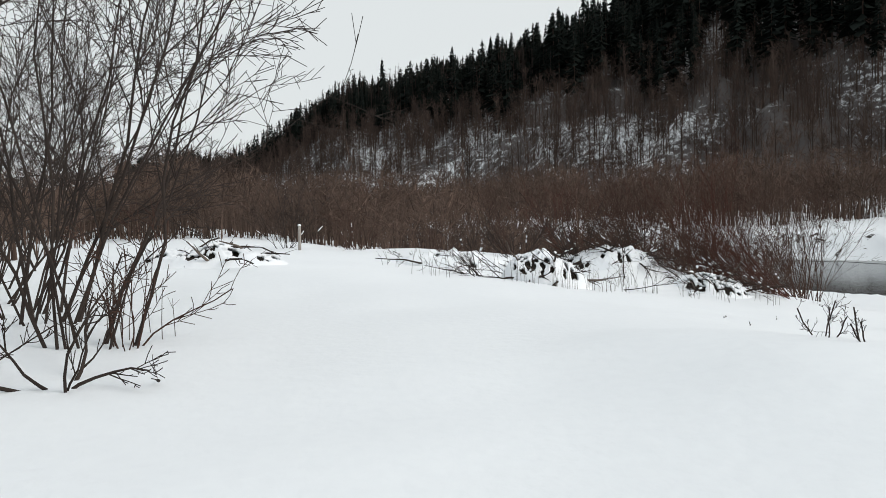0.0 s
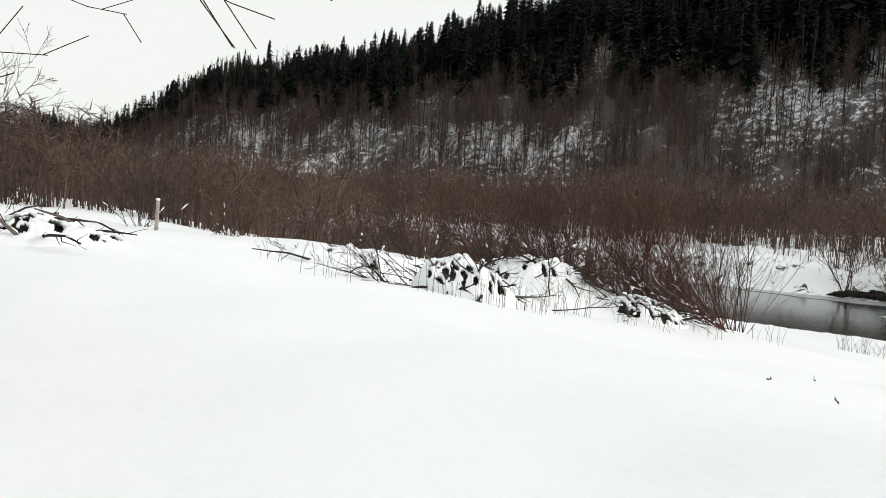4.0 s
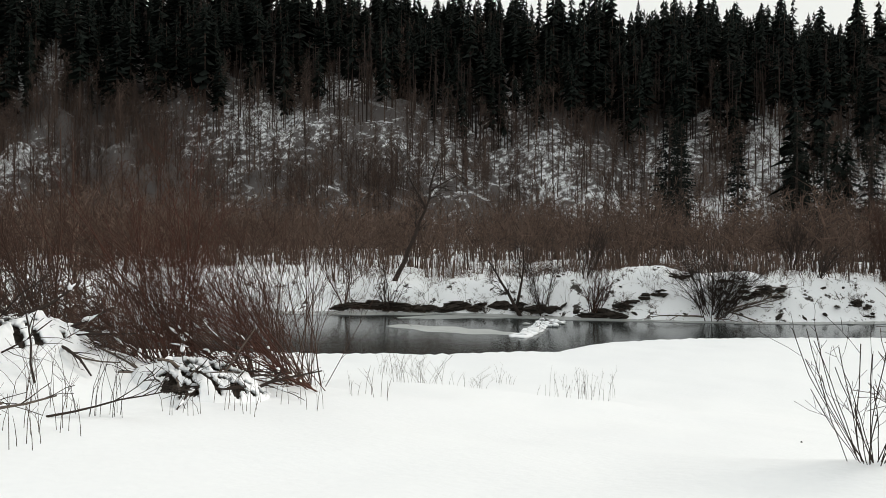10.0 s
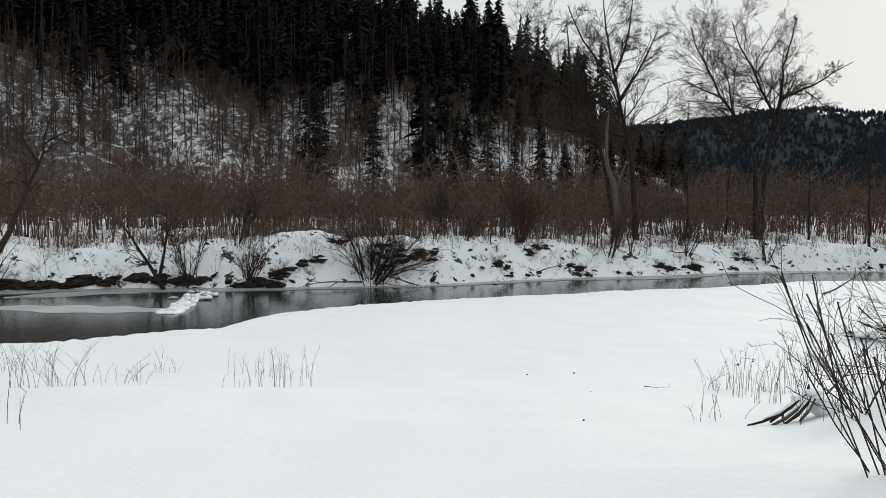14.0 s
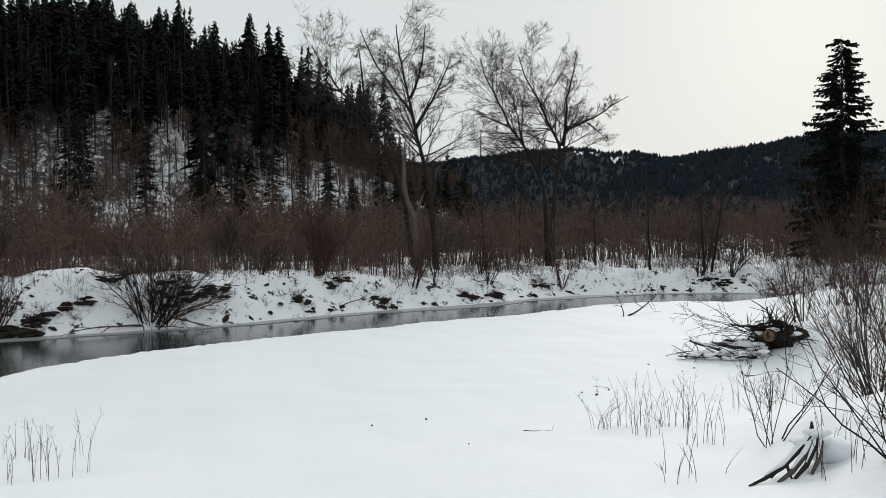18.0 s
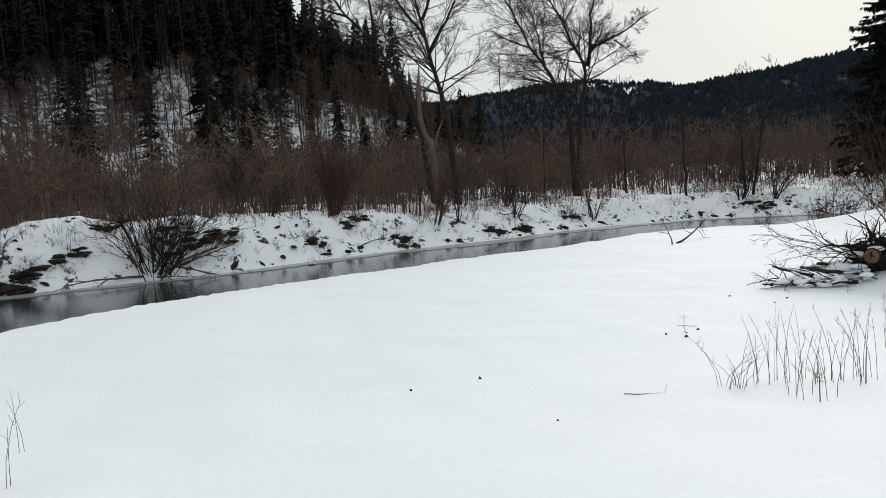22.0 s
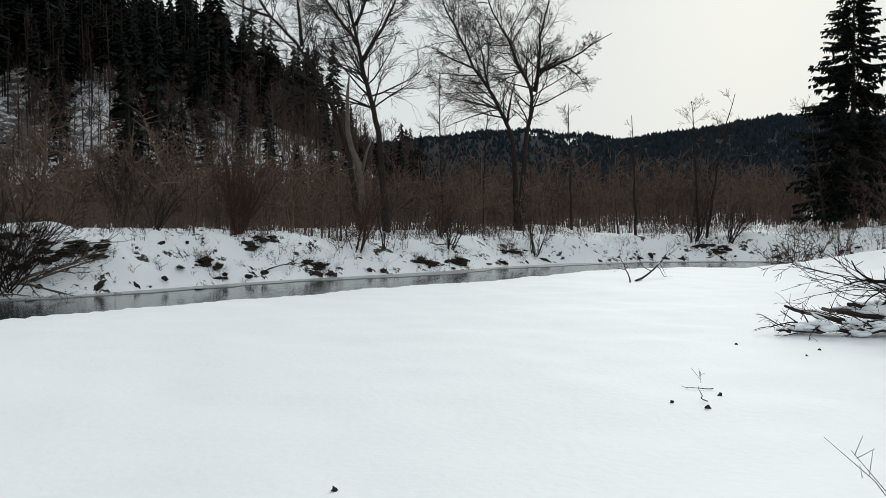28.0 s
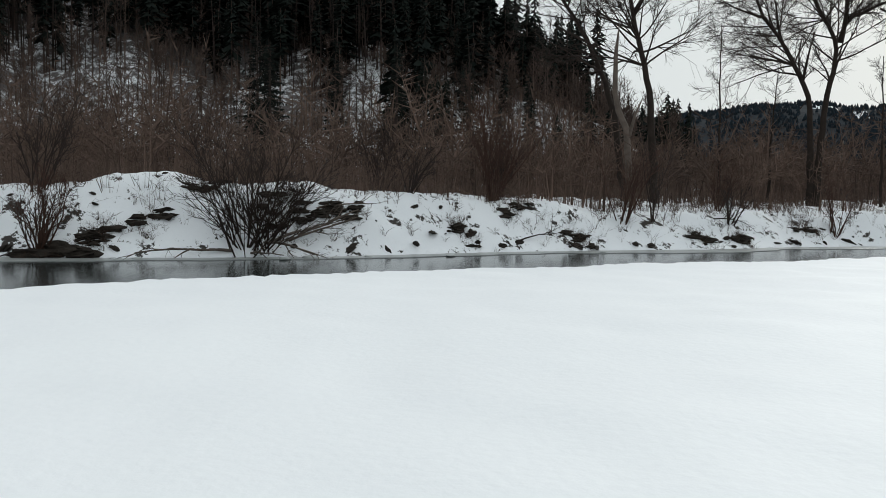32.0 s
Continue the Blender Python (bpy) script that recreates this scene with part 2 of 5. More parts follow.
def height(x, y):
    x, y = np.asarray(x, float), np.asarray(y, float)
    # the near side: a snowfield that falls to a flat gravel bar under snow
    fall = .77 - .15 * x - .055 * y
    k = 5.0
    top = -np.log(np.exp(-k * np.clip(fall, -20, 20)) + np.exp(-k * 0.02)) / k
    low = -4.62 + .05 * ripple(x, y, 17, 2)
    near = np.log(np.exp(4 * np.clip(top, -10, 10)) + np.exp(4 * low)) / 4
    near = near + .05 * ripple(x, y, 6.5, 1) + .025 * ripple(x, y, 2.3, 4)
    near = near + .55 * bump(x, y, 7.5, 27, 6.5, 2.2, -.35) + .1 * bump(x, y, -7, 21, 4.5, 2.5, .2) + .45 * bump(x, y, 1, 30, 5, 3, 0)
    near = near + .5 * bump(x, y, 3.4, 6.0, 1.9, 3.2, .3) + .15 * bump(x, y, 5, 11.5, 3, 3, 0) + .6 * bump(x, y, 6.2, 25.7, 1.9, 1.1, .35)
    near = near + .4 * bump(x, y, 11.1, 15.0, 1.8, 1.8)
    near = near + .35 * bump(x, y, 16.5, 27.5, 7, 2.2, -.9) + .3 * bump(x, y, -4.5, 8, 2.5, 3, 0)
    near = near + 1.0 * bump(x, y, 19, 12, 4.5, 3.2, -.1) * sstep(15.5, 12.5, y) + 1.5 * bump(x, y, 47, 2.2, 8, 3.0, -.15) + .9 * bump(x, y, 42.3, 5.8, 2.3, 1.6, .2)
    south = sstep(10.5 - .16 * x, 2.0 - .16 * x, y) * sstep(12, 22, x)
    near = near + south * (2.1 - .4 * sstep(40, 80, x))
    dn = line_distance(x, y, NEAR_EDGE)
    near = np.minimum(near, WATER + .02 + .22 * sstep(0, .6, dn) + .22 * dn)
    # the far side: a broken bank, a flat with scrub, then the wooded hill
    df = line_distance(x, y, FAR_EDGE)
    lift = .25 * ripple(x, y, 9, 3) + .35 * ripple(x, y, 23, 5)
    steep = 3.6 + .9 * ripple(x, y, 7, 6)
    lift = lift + 1.0 * bump(x, y, 58, 44, 7, 13, .75) + .35 * bump(x, y, 68, 33, 12, 7, -.75)
    bank = (2.35 + lift) * sstep(-.6, steep, df)
    far = WATER - .05 + bank + .3 * sstep(3, 14, df) + .02 * np.minimum(df, 60) + .12 * ripple(x, y, 4.1, 7) * sstep(.3, 1.5, df) + .06 * ripple(x, y, 1.7, 9) * sstep(.2, 1, df)
    bearing = np.degrees(np.arctan2(-x, np.maximum(y, 1)))
    crest = 15 + 42 * sstep(14.5, 5.5, bearing) + 66 * sstep(1, -21, bearing) - 9 * sstep(-25, -38, bearing) + 6 * ripple(x, y, 140, 2) + 10 * sstep(13, 6, bearing) * sstep(-16, -4, bearing)
    s = line_distance(x, y, HILL_FOOT, True) * np.where(inside(x, y, HILL_FOOT), 1, -1)
    s = s + 7 * ripple(x, y, 60, 1) + 3 * ripple(x, y, 23, 8)
    rise = np.maximum(s, 0) * (.66 + .2 * sstep(-62, -30, bearing))
    hill = crest * (1 - np.exp(-np.maximum(rise, 0) / crest * 1.15)) * sstep(-2, 10, s)
    far = far + hill + np.where(s > 0, .8 * ripple(x, y, 11, 3), 0)
    ring = NEAR_EDGE + FAR_EDGE[::-1]
    beyond = inside(x, y, FAR_EDGE + [(0, -400), (1800, -400), (1800, 2600), (-3000, 2600), (-3000, 400)])
    z = np.where(beyond, far, near)
    z = np.where(inside(x, y, ring), WATER - .75 * sstep(0, 2.2, np.minimum(dn, df)) - .03, z)
    # distant ridges
    d = np.hypot(x, y)
    b = np.degrees(np.arctan2(x, y))
    far_crest = np.interp(b, [78, 84, 88.7, 91.5, 95.2, 98, 102, 112], [120, 228, 246, 258, 268, 258, 236, 200])
    right_crest = np.interp(b, [94, 99, 101.5, 104, 107, 109.5, 112, 116, 120, 140], [40, 128, 156, 166, 176, 186, 192, 188, 176, 160])
    out = np.maximum((far_crest + 5 * ripple(b * 10, d * 0, 40, 4)) * sstep(1500, 2250, d) * sstep(74, 84, b) * sstep(126, 112, b), (right_crest + 5 * ripple(b * 10, d * 0, 60, 3)) * sstep(93, 98, b) * sstep(750, 1650, d) * sstep(178, 160, b))
    out = out + 60 * sstep(-9, -14, b) * sstep(520, 1100, d) * (1 + .3 * ripple(b * 10, d * 0, 90, 5)) + 160 * sstep(150, 175, np.abs(b)) * sstep(600, 1500, d)
    return z + out


# ---- mesh helpers ----
class Geo:
    """Gathers triangles for one mesh."""

    def __init__(self):
        self.v, self.f, self.n = [], [], 0

    def add(self, v, f):
        self.v.append(np.asarray(v, float))
        self.f.append(np.asarray(f, int) + self.n)
        self.n += len(v)

    def tube(self, pts, radii, sides=4, flat=1.0):
        pts, radii = np.asarray(pts, float), np.asarray(radii, float)
        k = len(pts)
        along = np.gradient(pts, axis=0)
        along /= np.linalg.norm(along, axis=1)[:, None] + 1e-9
        ref = np.array([0.31, 0.95, 0.05]) if abs(along[0, 2]) > .6 else np.array([0.05, 0.1, 1.0])
        side = np.cross(along, ref)
        side /= np.linalg.norm(side, axis=1)[:, None] + 1e-9
        other = np.cross(side, along)
        a = np.arange(sides) / sides * 2 * np.pi
        ring = side[:, None] * np.cos(a)[None, :, None] + flat * other[:, None] * np.sin(a)[None, :, None]
        v = (pts[:, None] + ring * radii[:, None, None]).reshape(-1, 3)
        i, j = np.meshgrid(np.arange(k - 1), np.arange(sides), indexing="ij")
        a0, a1 = i * sides + j, i * sides + (j + 1) % sides
        f = np.concatenate([np.stack([a0, a1, a1 + sides], -1).reshape(-1, 3), np.stack([a0, a1 + sides, a0 + sides], -1).reshape(-1, 3)])
        if sides > 3:
            caps = [[0, q + 1, q] for q in range(1, sides - 1)] + [[(k - 1) * sides, (k - 1) * sides + q, (k - 1) * sides + q + 1] for q in range(1, sides - 1)]
            f = np.concatenate([f, caps])
        self.add(v, f)

    def blob(self, centre, size, rng, rough=0.25, rings=4, sides=7, turn=0.0):
        """A lumpy closed body."""
        a = np.arange(sides) / sides * 2 * np.pi
        v = [(0, 0, -1)]
        for q in range(1, rings):
            h = -np.cos(q / rings * np.pi)
            w = np.sin(q / rings * np.pi)
            v += [(w * np.cos(t), w * np.sin(t), h) for t in a]
        v.append((0, 0, 1))
        v = np.array(v) * (1 + rough * rng.normal(0, 1, (len(v), 1)).clip(-1.5, 1.5)) * size
        c, s = np.cos(turn), np.sin(turn)
        v = v @ np.array([[c, s, 0], [-s, c, 0], [0, 0, 1]]) + centre
        f = [(0, 1 + (j + 1) % sides, 1 + j) for j in range(sides)]
        for q in range(rings - 2):
            for j in range(sides):
                b, b1 = 1 + q * sides + j, 1 + q * sides + (j + 1) % sides
                f += [(b, b1, b1 + sides), (b, b1 + sides, b + sides)]
        last = len(v) - 1
        f += [(last - sides + j, last - sides + (j + 1) % sides, last) for j in range(sides)]
        self.add(v, f)

    def arrays(self):
        return np.concatenate(self.v), np.concatenate(self.f)


def mesh_of(name, v, f, mat, smooth=True):
    me = bpy.data.meshes.new(name)
    v, f = np.asarray(v, np.float32), np.asarray(f, np.int32)
    me.vertices.add(len(v))
    me.vertices.foreach_set("co", v.ravel())
    me.loops.add(f.size)
    me.loops.foreach_set("vertex_index", f.ravel())
    me.polygons.add(len(f))
    me.polygons.foreach_set("loop_start", np.arange(0, f.size, f.shape[1], dtype=np.int32))
    me.update(calc_edges=True)
    me.polygons.foreach_set("use_smooth", np.full(len(f), smooth))
    me.materials.append(mat)
    return me


def part(name, geo, mat, parent=None, label="", smooth=True):
    """One mesh object under a thing or a part; its points are given in its parent's space."""
    if not geo.v:
        return None
    v, f = geo.arrays()
    ob = new(name, mesh_of(name, v, f, mat, smooth))
    ob.parent = parent
    return tagged(ob, label)


def thing(name, place, label, category, group=""):
    ob = new(name)
    ob.location = place
    ob.empty_display_size = 0.2
    return tagged(ob, label, category, group)


def ground_at(x, y):
    return float(height(x, y))


def unit(v):
    v = np.asarray(v, float)
    return v / (math.sqrt(v @ v) + 1e-9)


def turned(rng, d, angle):
    """d (three numbers) turned by that angle in some direction."""
    ax, ay, az = rng.gauss(0, 1), rng.gauss(0, 1), rng.gauss(0, 1)
    px, py, pz = d[1] * az - d[2] * ay, d[2] * ax - d[0] * az, d[0] * ay - d[1] * ax
    n = math.sqrt(px * px + py * py + pz * pz) + 1e-9
    c, s = math.cos(angle), math.sin(angle) / n
    return d[0] * c + px * s, d[1] * c + py * s, d[2] * c + pz * s


def grow(rng, p, d, length, r, spec, out, level=0):
    """A limb and its branches. spec, level by level: segments, wobble, lift, children, first child at, angle, length ratio, sides."""
    seg, wob, lift, kids, first, angle, ratio, sides = spec[level]
    x, y, z = p
    dx, dy, dz = d
    pts, dirs, step = [(x, y, z)], [(dx, dy, dz)], length / seg
    for q in range(seg):
        dx, dy, dz = dx + rng.gauss(0, wob), dy + rng.gauss(0, wob), dz + rng.gauss(0, wob) + lift
        n = step / math.sqrt(dx * dx + dy * dy + dz * dz)
        x, y, z = x + dx * n, y + dy * n, z + dz * n
        dx, dy, dz = dx * n / step, dy * n / step, dz * n / step
        pts.append((x, y, z))
        dirs.append((dx, dy, dz))
    thin = 0.65 if level < len(spec) - 1 else 0.75
    radii = [r * (1 - thin * q / seg) for q in range(seg + 1)]
    out[level].append((np.array(pts), np.array(radii), sides))
    if level + 1 < len(spec):
        for _ in range(int(round(kids * rng.uniform(.75, 1.25)))):
            w = first + (1 - first) * rng.random() ** .8
            k = min(int(w * seg), seg - 1)
            t = w * seg - k
            a, b = pts[k], pts[k + 1]
            at = (a[0] + (b[0] - a[0]) * t, a[1] + (b[1] - a[1]) * t, a[2] + (b[2] - a[2]) * t)
            grow(rng, at, turned(rng, dirs[k + 1], radians(angle) * rng.uniform(.65, 1.25)), length * ratio * rng.uniform(.6, 1.15) * (1.15 - .5 * w),
                 radii[k] * (.62 if level + 2 < len(spec) else .5), spec, out, level + 1)


def tubes(g, pts, radii, sides, flat=1.0):
    """Many tubes of as many points at once: pts (tubes, points, 3), radii (tubes, points)."""
    m, k = radii.shape
    along = np.gradient(pts, axis=1)
    along /= np.linalg.norm(along, axis=2)[..., None] + 1e-9
    ref = np.where(np.abs(along[:, :1, 2:]) > .6, np.array([0.31, 0.95, 0.05]), np.array([0.05, 0.1, 1.0]))
    side = np.cross(along, np.broadcast_to(ref, along.shape))
    side /= np.linalg.norm(side, axis=2)[..., None] + 1e-9
    other = np.cross(side, along)
    a = np.arange(sides) / sides * 2 * np.pi
    ring = side[:, :, None] * np.cos(a)[:, None] + flat * other[:, :, None] * np.sin(a)[:, None]
    v = (pts[:, :, None] + ring * radii[:, :, None, None]).reshape(-1, 3)
    i, j = np.meshgrid(np.arange(k - 1), np.arange(sides), indexing="ij")
    a0, a1 = i * sides + j, i * sides + (j + 1) % sides
    f = np.concatenate([np.stack([a0, a1, a1 + sides], -1).reshape(-1, 3), np.stack([a0, a1 + sides, a0 + sides], -1).reshape(-1, 3)])
    g.add(v, (f[None] + (np.arange(m) * k * sides)[:, None, None]).reshape(-1, 3))


def geo_of(limbs, least=0.0, lift=0.0, flat=1.0):
    g, sets = Geo(), {}
    for pts, radii, sides in limbs:
        sets.setdefault((len(pts), sides), []).append((pts, radii))
    for (_, sides), some in sets.items():
        tubes(g, np.array([p for p, _ in some]), np.maximum(np.array([r for _, r in some]), least), sides, flat)
    return g


def snow_on(limbs, rng, share, thick, ceiling=9.0, steep=.62):
    """Clots of snow lying here and there on the upper side of limbs."""
    some = []
    for pts, radii, _ in limbs:
        d = pts[-1] - pts[0]
        size = math.sqrt(d @ d)
        if rng.random() > share or abs(d[2]) > steep * size:
            continue
        for _ in range(1 + int(size)):
            u = rng.uniform(.05, .85)
            v = min(1, u + rng.uniform(.08, .3) / max(size, .3))
            at = np.linspace(u, v, 4) * (len(pts) - 1)
            q = np.stack([np.interp(at, np.arange(len(pts)), pts[:, k]) for k in range(3)], -1)
            r = np.interp(at, np.arange(len(pts)), radii)
            if q[:, 2].mean() > ceiling:
                continue
            w = (r * .5 + thick * rng.uniform(.3, 1.0)) * np.array([.2, 1, .9, .2])
            q[:, 2] += r * .5 + w * .5
            some.append((q, w, 6))
    return geo_of(some, 0, 0, .8)


SHRUB = [(5, .10, .03, 7, .15, 32, .42, 4), (3, .14, .05, 4, .2, 35, .5, 3), (2, .16, .04, 0, 0, 0, 0, 3)]


def shrub(place, stems, tall, wide, seed, label, lean=(0, 0), mat=None, thick=.022, spec=SHRUB, snow=0.0, name="shrub", group="", low=0.0, twigs=None, fine=.0042, load_by=.02):
    rng = random.Random(seed)
    out = [[] for _ in spec]
    x, y = place
    base = thing(name, (x, y, ground_at(x, y) - .05), label, "shrub" if name == "shrub" else name.replace("_", " "), group)
    z0 = base.location.z
    load = []
    for q in range(stems):
        out = [[] for _ in spec]
        a = rng.uniform(0, 2 * math.pi)
        off = np.array([np.cos(a), np.sin(a), 0]) * wide * .16 * rng.random()
        off[2] = ground_at(x + off[0], y + off[1]) - z0 - .06
        d = unit(np.array([np.cos(a) * wide / tall * rng.uniform(.1, .9) + lean[0], np.sin(a) * wide / tall * rng.uniform(.1, .9) + lean[1], 1 - low * rng.random()]))
        grow(rng, tuple(off), tuple(d), tall * rng.uniform(.5, 1.05), thick * rng.uniform(.55, 1.3), spec, out)
        stem = part("stem", geo_of(out[0], .006), mat or M_BARK, base)
        twig = part("branchwork", geo_of([l for k in out[1:] for l in k], fine), twigs or mat or M_TWIG, stem)
        if twig:
            tagged(twig, kind="stuff")
        load += out[0]
    if snow:
        clots = part("snow_load", snow_on(load, rng, snow, load_by, 1.3, .7), M_CAP, base, "fresh snow lying on branches")
        if clots:
            tagged(clots, kind="stuff")
    return base


# ---- ground, river, ice ----
def spaced(pairs):
    """Coordinates from steps that widen outwards: (end, step) after (end, step)."""
    vals = [pairs[0][0]]
    for end, step in pairs[1:]:
        count = max(1, int(round((end - vals[-1]) / step)))
        vals += list(vals[-1] + (end - vals[-1]) * np.arange(1, count + 1) / count)
    return np.array(vals)


gx = spaced([(-3000, 0), (-600, 150), (-200, 30), (-60, 8), (-12, 1.2), (30, .5), (98, .42), (150, 1.6), (260, 5), (420, 10), (900, 40), (3600, 75)])
gy = spaced([(-3200, 0), (-2400, 110), (-400, 60), (-200, 30), (-60, 8), (-24, 1.2), (4, .55), (68, .42), (110, 1.6), (260, 5), (480, 9), (900, 40), (3600, 90)])
XX, YY = np.meshgrid(gx, gy, indexing="ij")
ZZ = height(XX, YY)
nx, ny = XX.shape
ii, jj = np.meshgrid(np.arange(nx - 1), np.arange(ny - 1), indexing="ij")
q0 = (ii * ny + jj).ravel()
quads = np.stack([q0, q0 + ny, q0 + ny + 1, q0 + 1], -1)
ground = new("ground", mesh_of("ground", np.stack([XX, YY, ZZ], -1).reshape(-1, 3), quads, M_SNOW))
fx, fy = (XX[:-1, :-1] + XX[1:, 1:]).ravel() / 2, (YY[:-1, :-1] + YY[1:, 1:]).ravel() / 2
ground.data.materials.append(M_HILL)
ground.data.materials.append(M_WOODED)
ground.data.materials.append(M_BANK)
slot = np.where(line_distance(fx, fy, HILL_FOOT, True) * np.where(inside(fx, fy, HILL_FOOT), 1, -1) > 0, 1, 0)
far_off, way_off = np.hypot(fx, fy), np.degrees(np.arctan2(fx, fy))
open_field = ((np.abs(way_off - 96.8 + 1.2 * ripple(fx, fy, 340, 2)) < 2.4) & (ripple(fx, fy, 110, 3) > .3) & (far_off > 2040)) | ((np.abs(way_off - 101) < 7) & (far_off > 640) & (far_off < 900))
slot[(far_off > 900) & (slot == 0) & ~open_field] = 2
bank_side = inside(fx, fy, FAR_EDGE + [(0, -400), (1800, -400), (1800, 2600), (-3000, 2600), (-3000, 400)]) & (line_distance(fx, fy, FAR_EDGE) < 7)
slot[bank_side & (slot == 0)] = 3
ground.data.polygons.foreach_set("material_index", slot.astype(np.int32))
tagged(ground, "smooth fresh snow over a riverside field and wooded hill", "ground", kind="structure")


def strip(name, line_a, line_b, z, mat, label, category, thick=.05, rough=0.0, seed=0, kind="structure"):
    """A flat slab between two lines with as many points."""
    g = Geo()
    rng = np.random.default_rng(seed)
    a, b = np.array(line_a, float), np.array(line_b, float)
    n = len(a)
    v = []
    for q in range(n):
        for e in (a[q], b[q]):
            v.append((e[0] + rng.normal(0, rough), e[1] + rng.normal(0, rough), z))
    v = np.array(v)
    f = []
    for q in range(n - 1):
        f += [(2 * q, 2 * q + 1, 2 * q + 3), (2 * q, 2 * q + 3, 2 * q + 2)]
    low = v - np.array([0, 0, thick])
    m = len(v)
    f2 = [(k[0] + m, k[2] + m, k[1] + m) for k in f]
    rim = [2 * q for q in range(n)] + [2 * q + 1 for q in range(n - 1, -1, -1)]
    walls = []
    for p, q in zip(rim, rim[1:] + rim[:1]):
        walls += [(p, q, q + m), (p, q + m, p + m)]
    g.add(np.concatenate([v, low]), f + f2 + walls)
    v, f = g.arrays()
    ob = new(name, mesh_of(name, v, f, mat, False))
    return tagged(ob, label, category, kind=kind)


def resampled(line, step):
    p = np.array(line, float)
    s = np.r_[0, np.cumsum(np.hypot(*np.diff(p, axis=0).T))]
    t = np.linspace(0, s[-1], int(s[-1] / step) + 2)
    return np.stack([np.interp(t, s, p[:, 0]), np.interp(t, s, p[:, 1])], -1)


def shifted(line, by):
    """The line moved to its left (by > 0)."""
    d = np.gradient(line, axis=0)
    d /= np.linalg.norm(d, axis=1)[:, None]
    return line + np.stack([-d[:, 1], d[:, 0]], -1) * np.asarray(by)[..., None]


far_line = resampled(FAR_EDGE, 1.2)
near_line = resampled(NEAR_EDGE, 1.2)
river_n = np.stack([np.interp(np.linspace(0, 1, 60), np.linspace(0, 1, len(near_line)), near_line[:, k]) for k in (0, 1)], -1)
river_f = np.stack([np.interp(np.linspace(0, 1, 60), np.linspace(0, 1, len(far_line)), far_line[:, k]) for k in (0, 1)], -1)
strip("water", shifted(river_n, np.full(60, -2.0)), shifted(river_f, np.full(60, 2.0)), WATER, M_WATER, "dark cold river water, slow and partly frozen", "river", thick=.3)
s_far = np.arange(len(far_line))
shelf = 1.15 + 1.6 * np.abs(np.sin(s_far * .21)) * np.abs(np.sin(s_far * .067 + 1)) + .4 * np.sin(s_far * .9) ** 2
strip("ice_shelf", shifted(far_line, np.full(len(far_line), .5)), shifted(far_line, -shelf), WATER + .035, M_ICE, "grey shelf of ice along the far bank", "ice", thick=.06)
shelf_n = .15 + .35 * np.abs(np.sin(np.arange(len(near_line)) * .31))
strip("ice_rim", shifted(near_line, np.full(len(near_line), -.5)), shifted(near_line, shelf_n), WATER + .03, M_ICE, "thin grey ice along the snowy shore", "ice", thick=.05)


# ---- woods: far too many stems to count ----
def blade(g, a, b, w, rng):
    """A thin twig as one narrow spike."""
    a, b = np.asarray(a), np.asarray(b)
    p = unit(np.cross(b - a, rng.normal(0, 1, 3))) * w * 1.25
    g.add([a + p, a - p, b], [(0, 1, 2)])


def scrub_template(seed, stems=22, twigs=5, spread=.4, w=.011, foot=.22, first=.36):
    """A clump of bent stems that carry their twigs in the upper part."""
    rng = np.random.default_rng(seed)
    g = Geo()
    for _ in range(stems):
        a = rng.uniform(0, 2 * np.pi)
        base = np.array([np.cos(a), np.sin(a), 0]) * foot * rng.random()
        tall = rng.uniform(.4, 1.0)
        lean = np.array([np.cos(a), np.sin(a), 0]) * spread * rng.random()
        knee = base + lean * .2 + np.array([rng.normal(0, .03), rng.normal(0, .03), tall * .5])
        tip = base + lean + np.array([rng.normal(0, .05), rng.normal(0, .05), tall])
        blade(g, base - np.array([0, 0, .05]), knee + (knee - base) * .15, w, rng)
        blade(g, knee, tip, w * .7, rng)
        for _ in range(twigs):
            u = rng.uniform(first, 1.0)
            at = base + (knee - base) * u * 2 if u < .5 else knee + (tip - knee) * (u * 2 - 1)
            out = at + np.array([rng.normal(0, .11), rng.normal(0, .11), rng.uniform(.0, .2)]) * (1.3 - u * .6)
            blade(g, at, out, w * .54, rng)
    return g.arrays()


def bare_template(seed):
    """A leafless forest tree: a straight stem and a narrow crown."""
    rng = np.random.default_rng(seed)
    g = Geo()
    bend = rng.normal(0, .03, 2)
    stem = [np.array([bend[0] * u * u, bend[1] * u * u, u * .95]) for u in (-.03, .3, .6, 1)]
    g.tube(stem, [.012, .010, .007, .003], 3)
    for _ in range(22):
        u = rng.uniform(.3, .97)
        a = rng.uniform(0, 2 * np.pi)
        at = np.array([bend[0] * u * u, bend[1] * u * u, u * .95])
        out = np.array([np.cos(a), np.sin(a), rng.uniform(.7, 1.9)])
        tip = at + unit(out) * rng.uniform(.12, .3) * (1.25 - .7 * u)
        blade(g, at, tip, .0036, rng)
        for _ in range(4):
            k = rng.uniform(.3, 1)
            m = at + (tip - at) * k
            blade(g, m, m + np.array([rng.normal(0, .05), rng.normal(0, .05), rng.uniform(.01, .12)]), .0032, rng)
    return g.arrays()


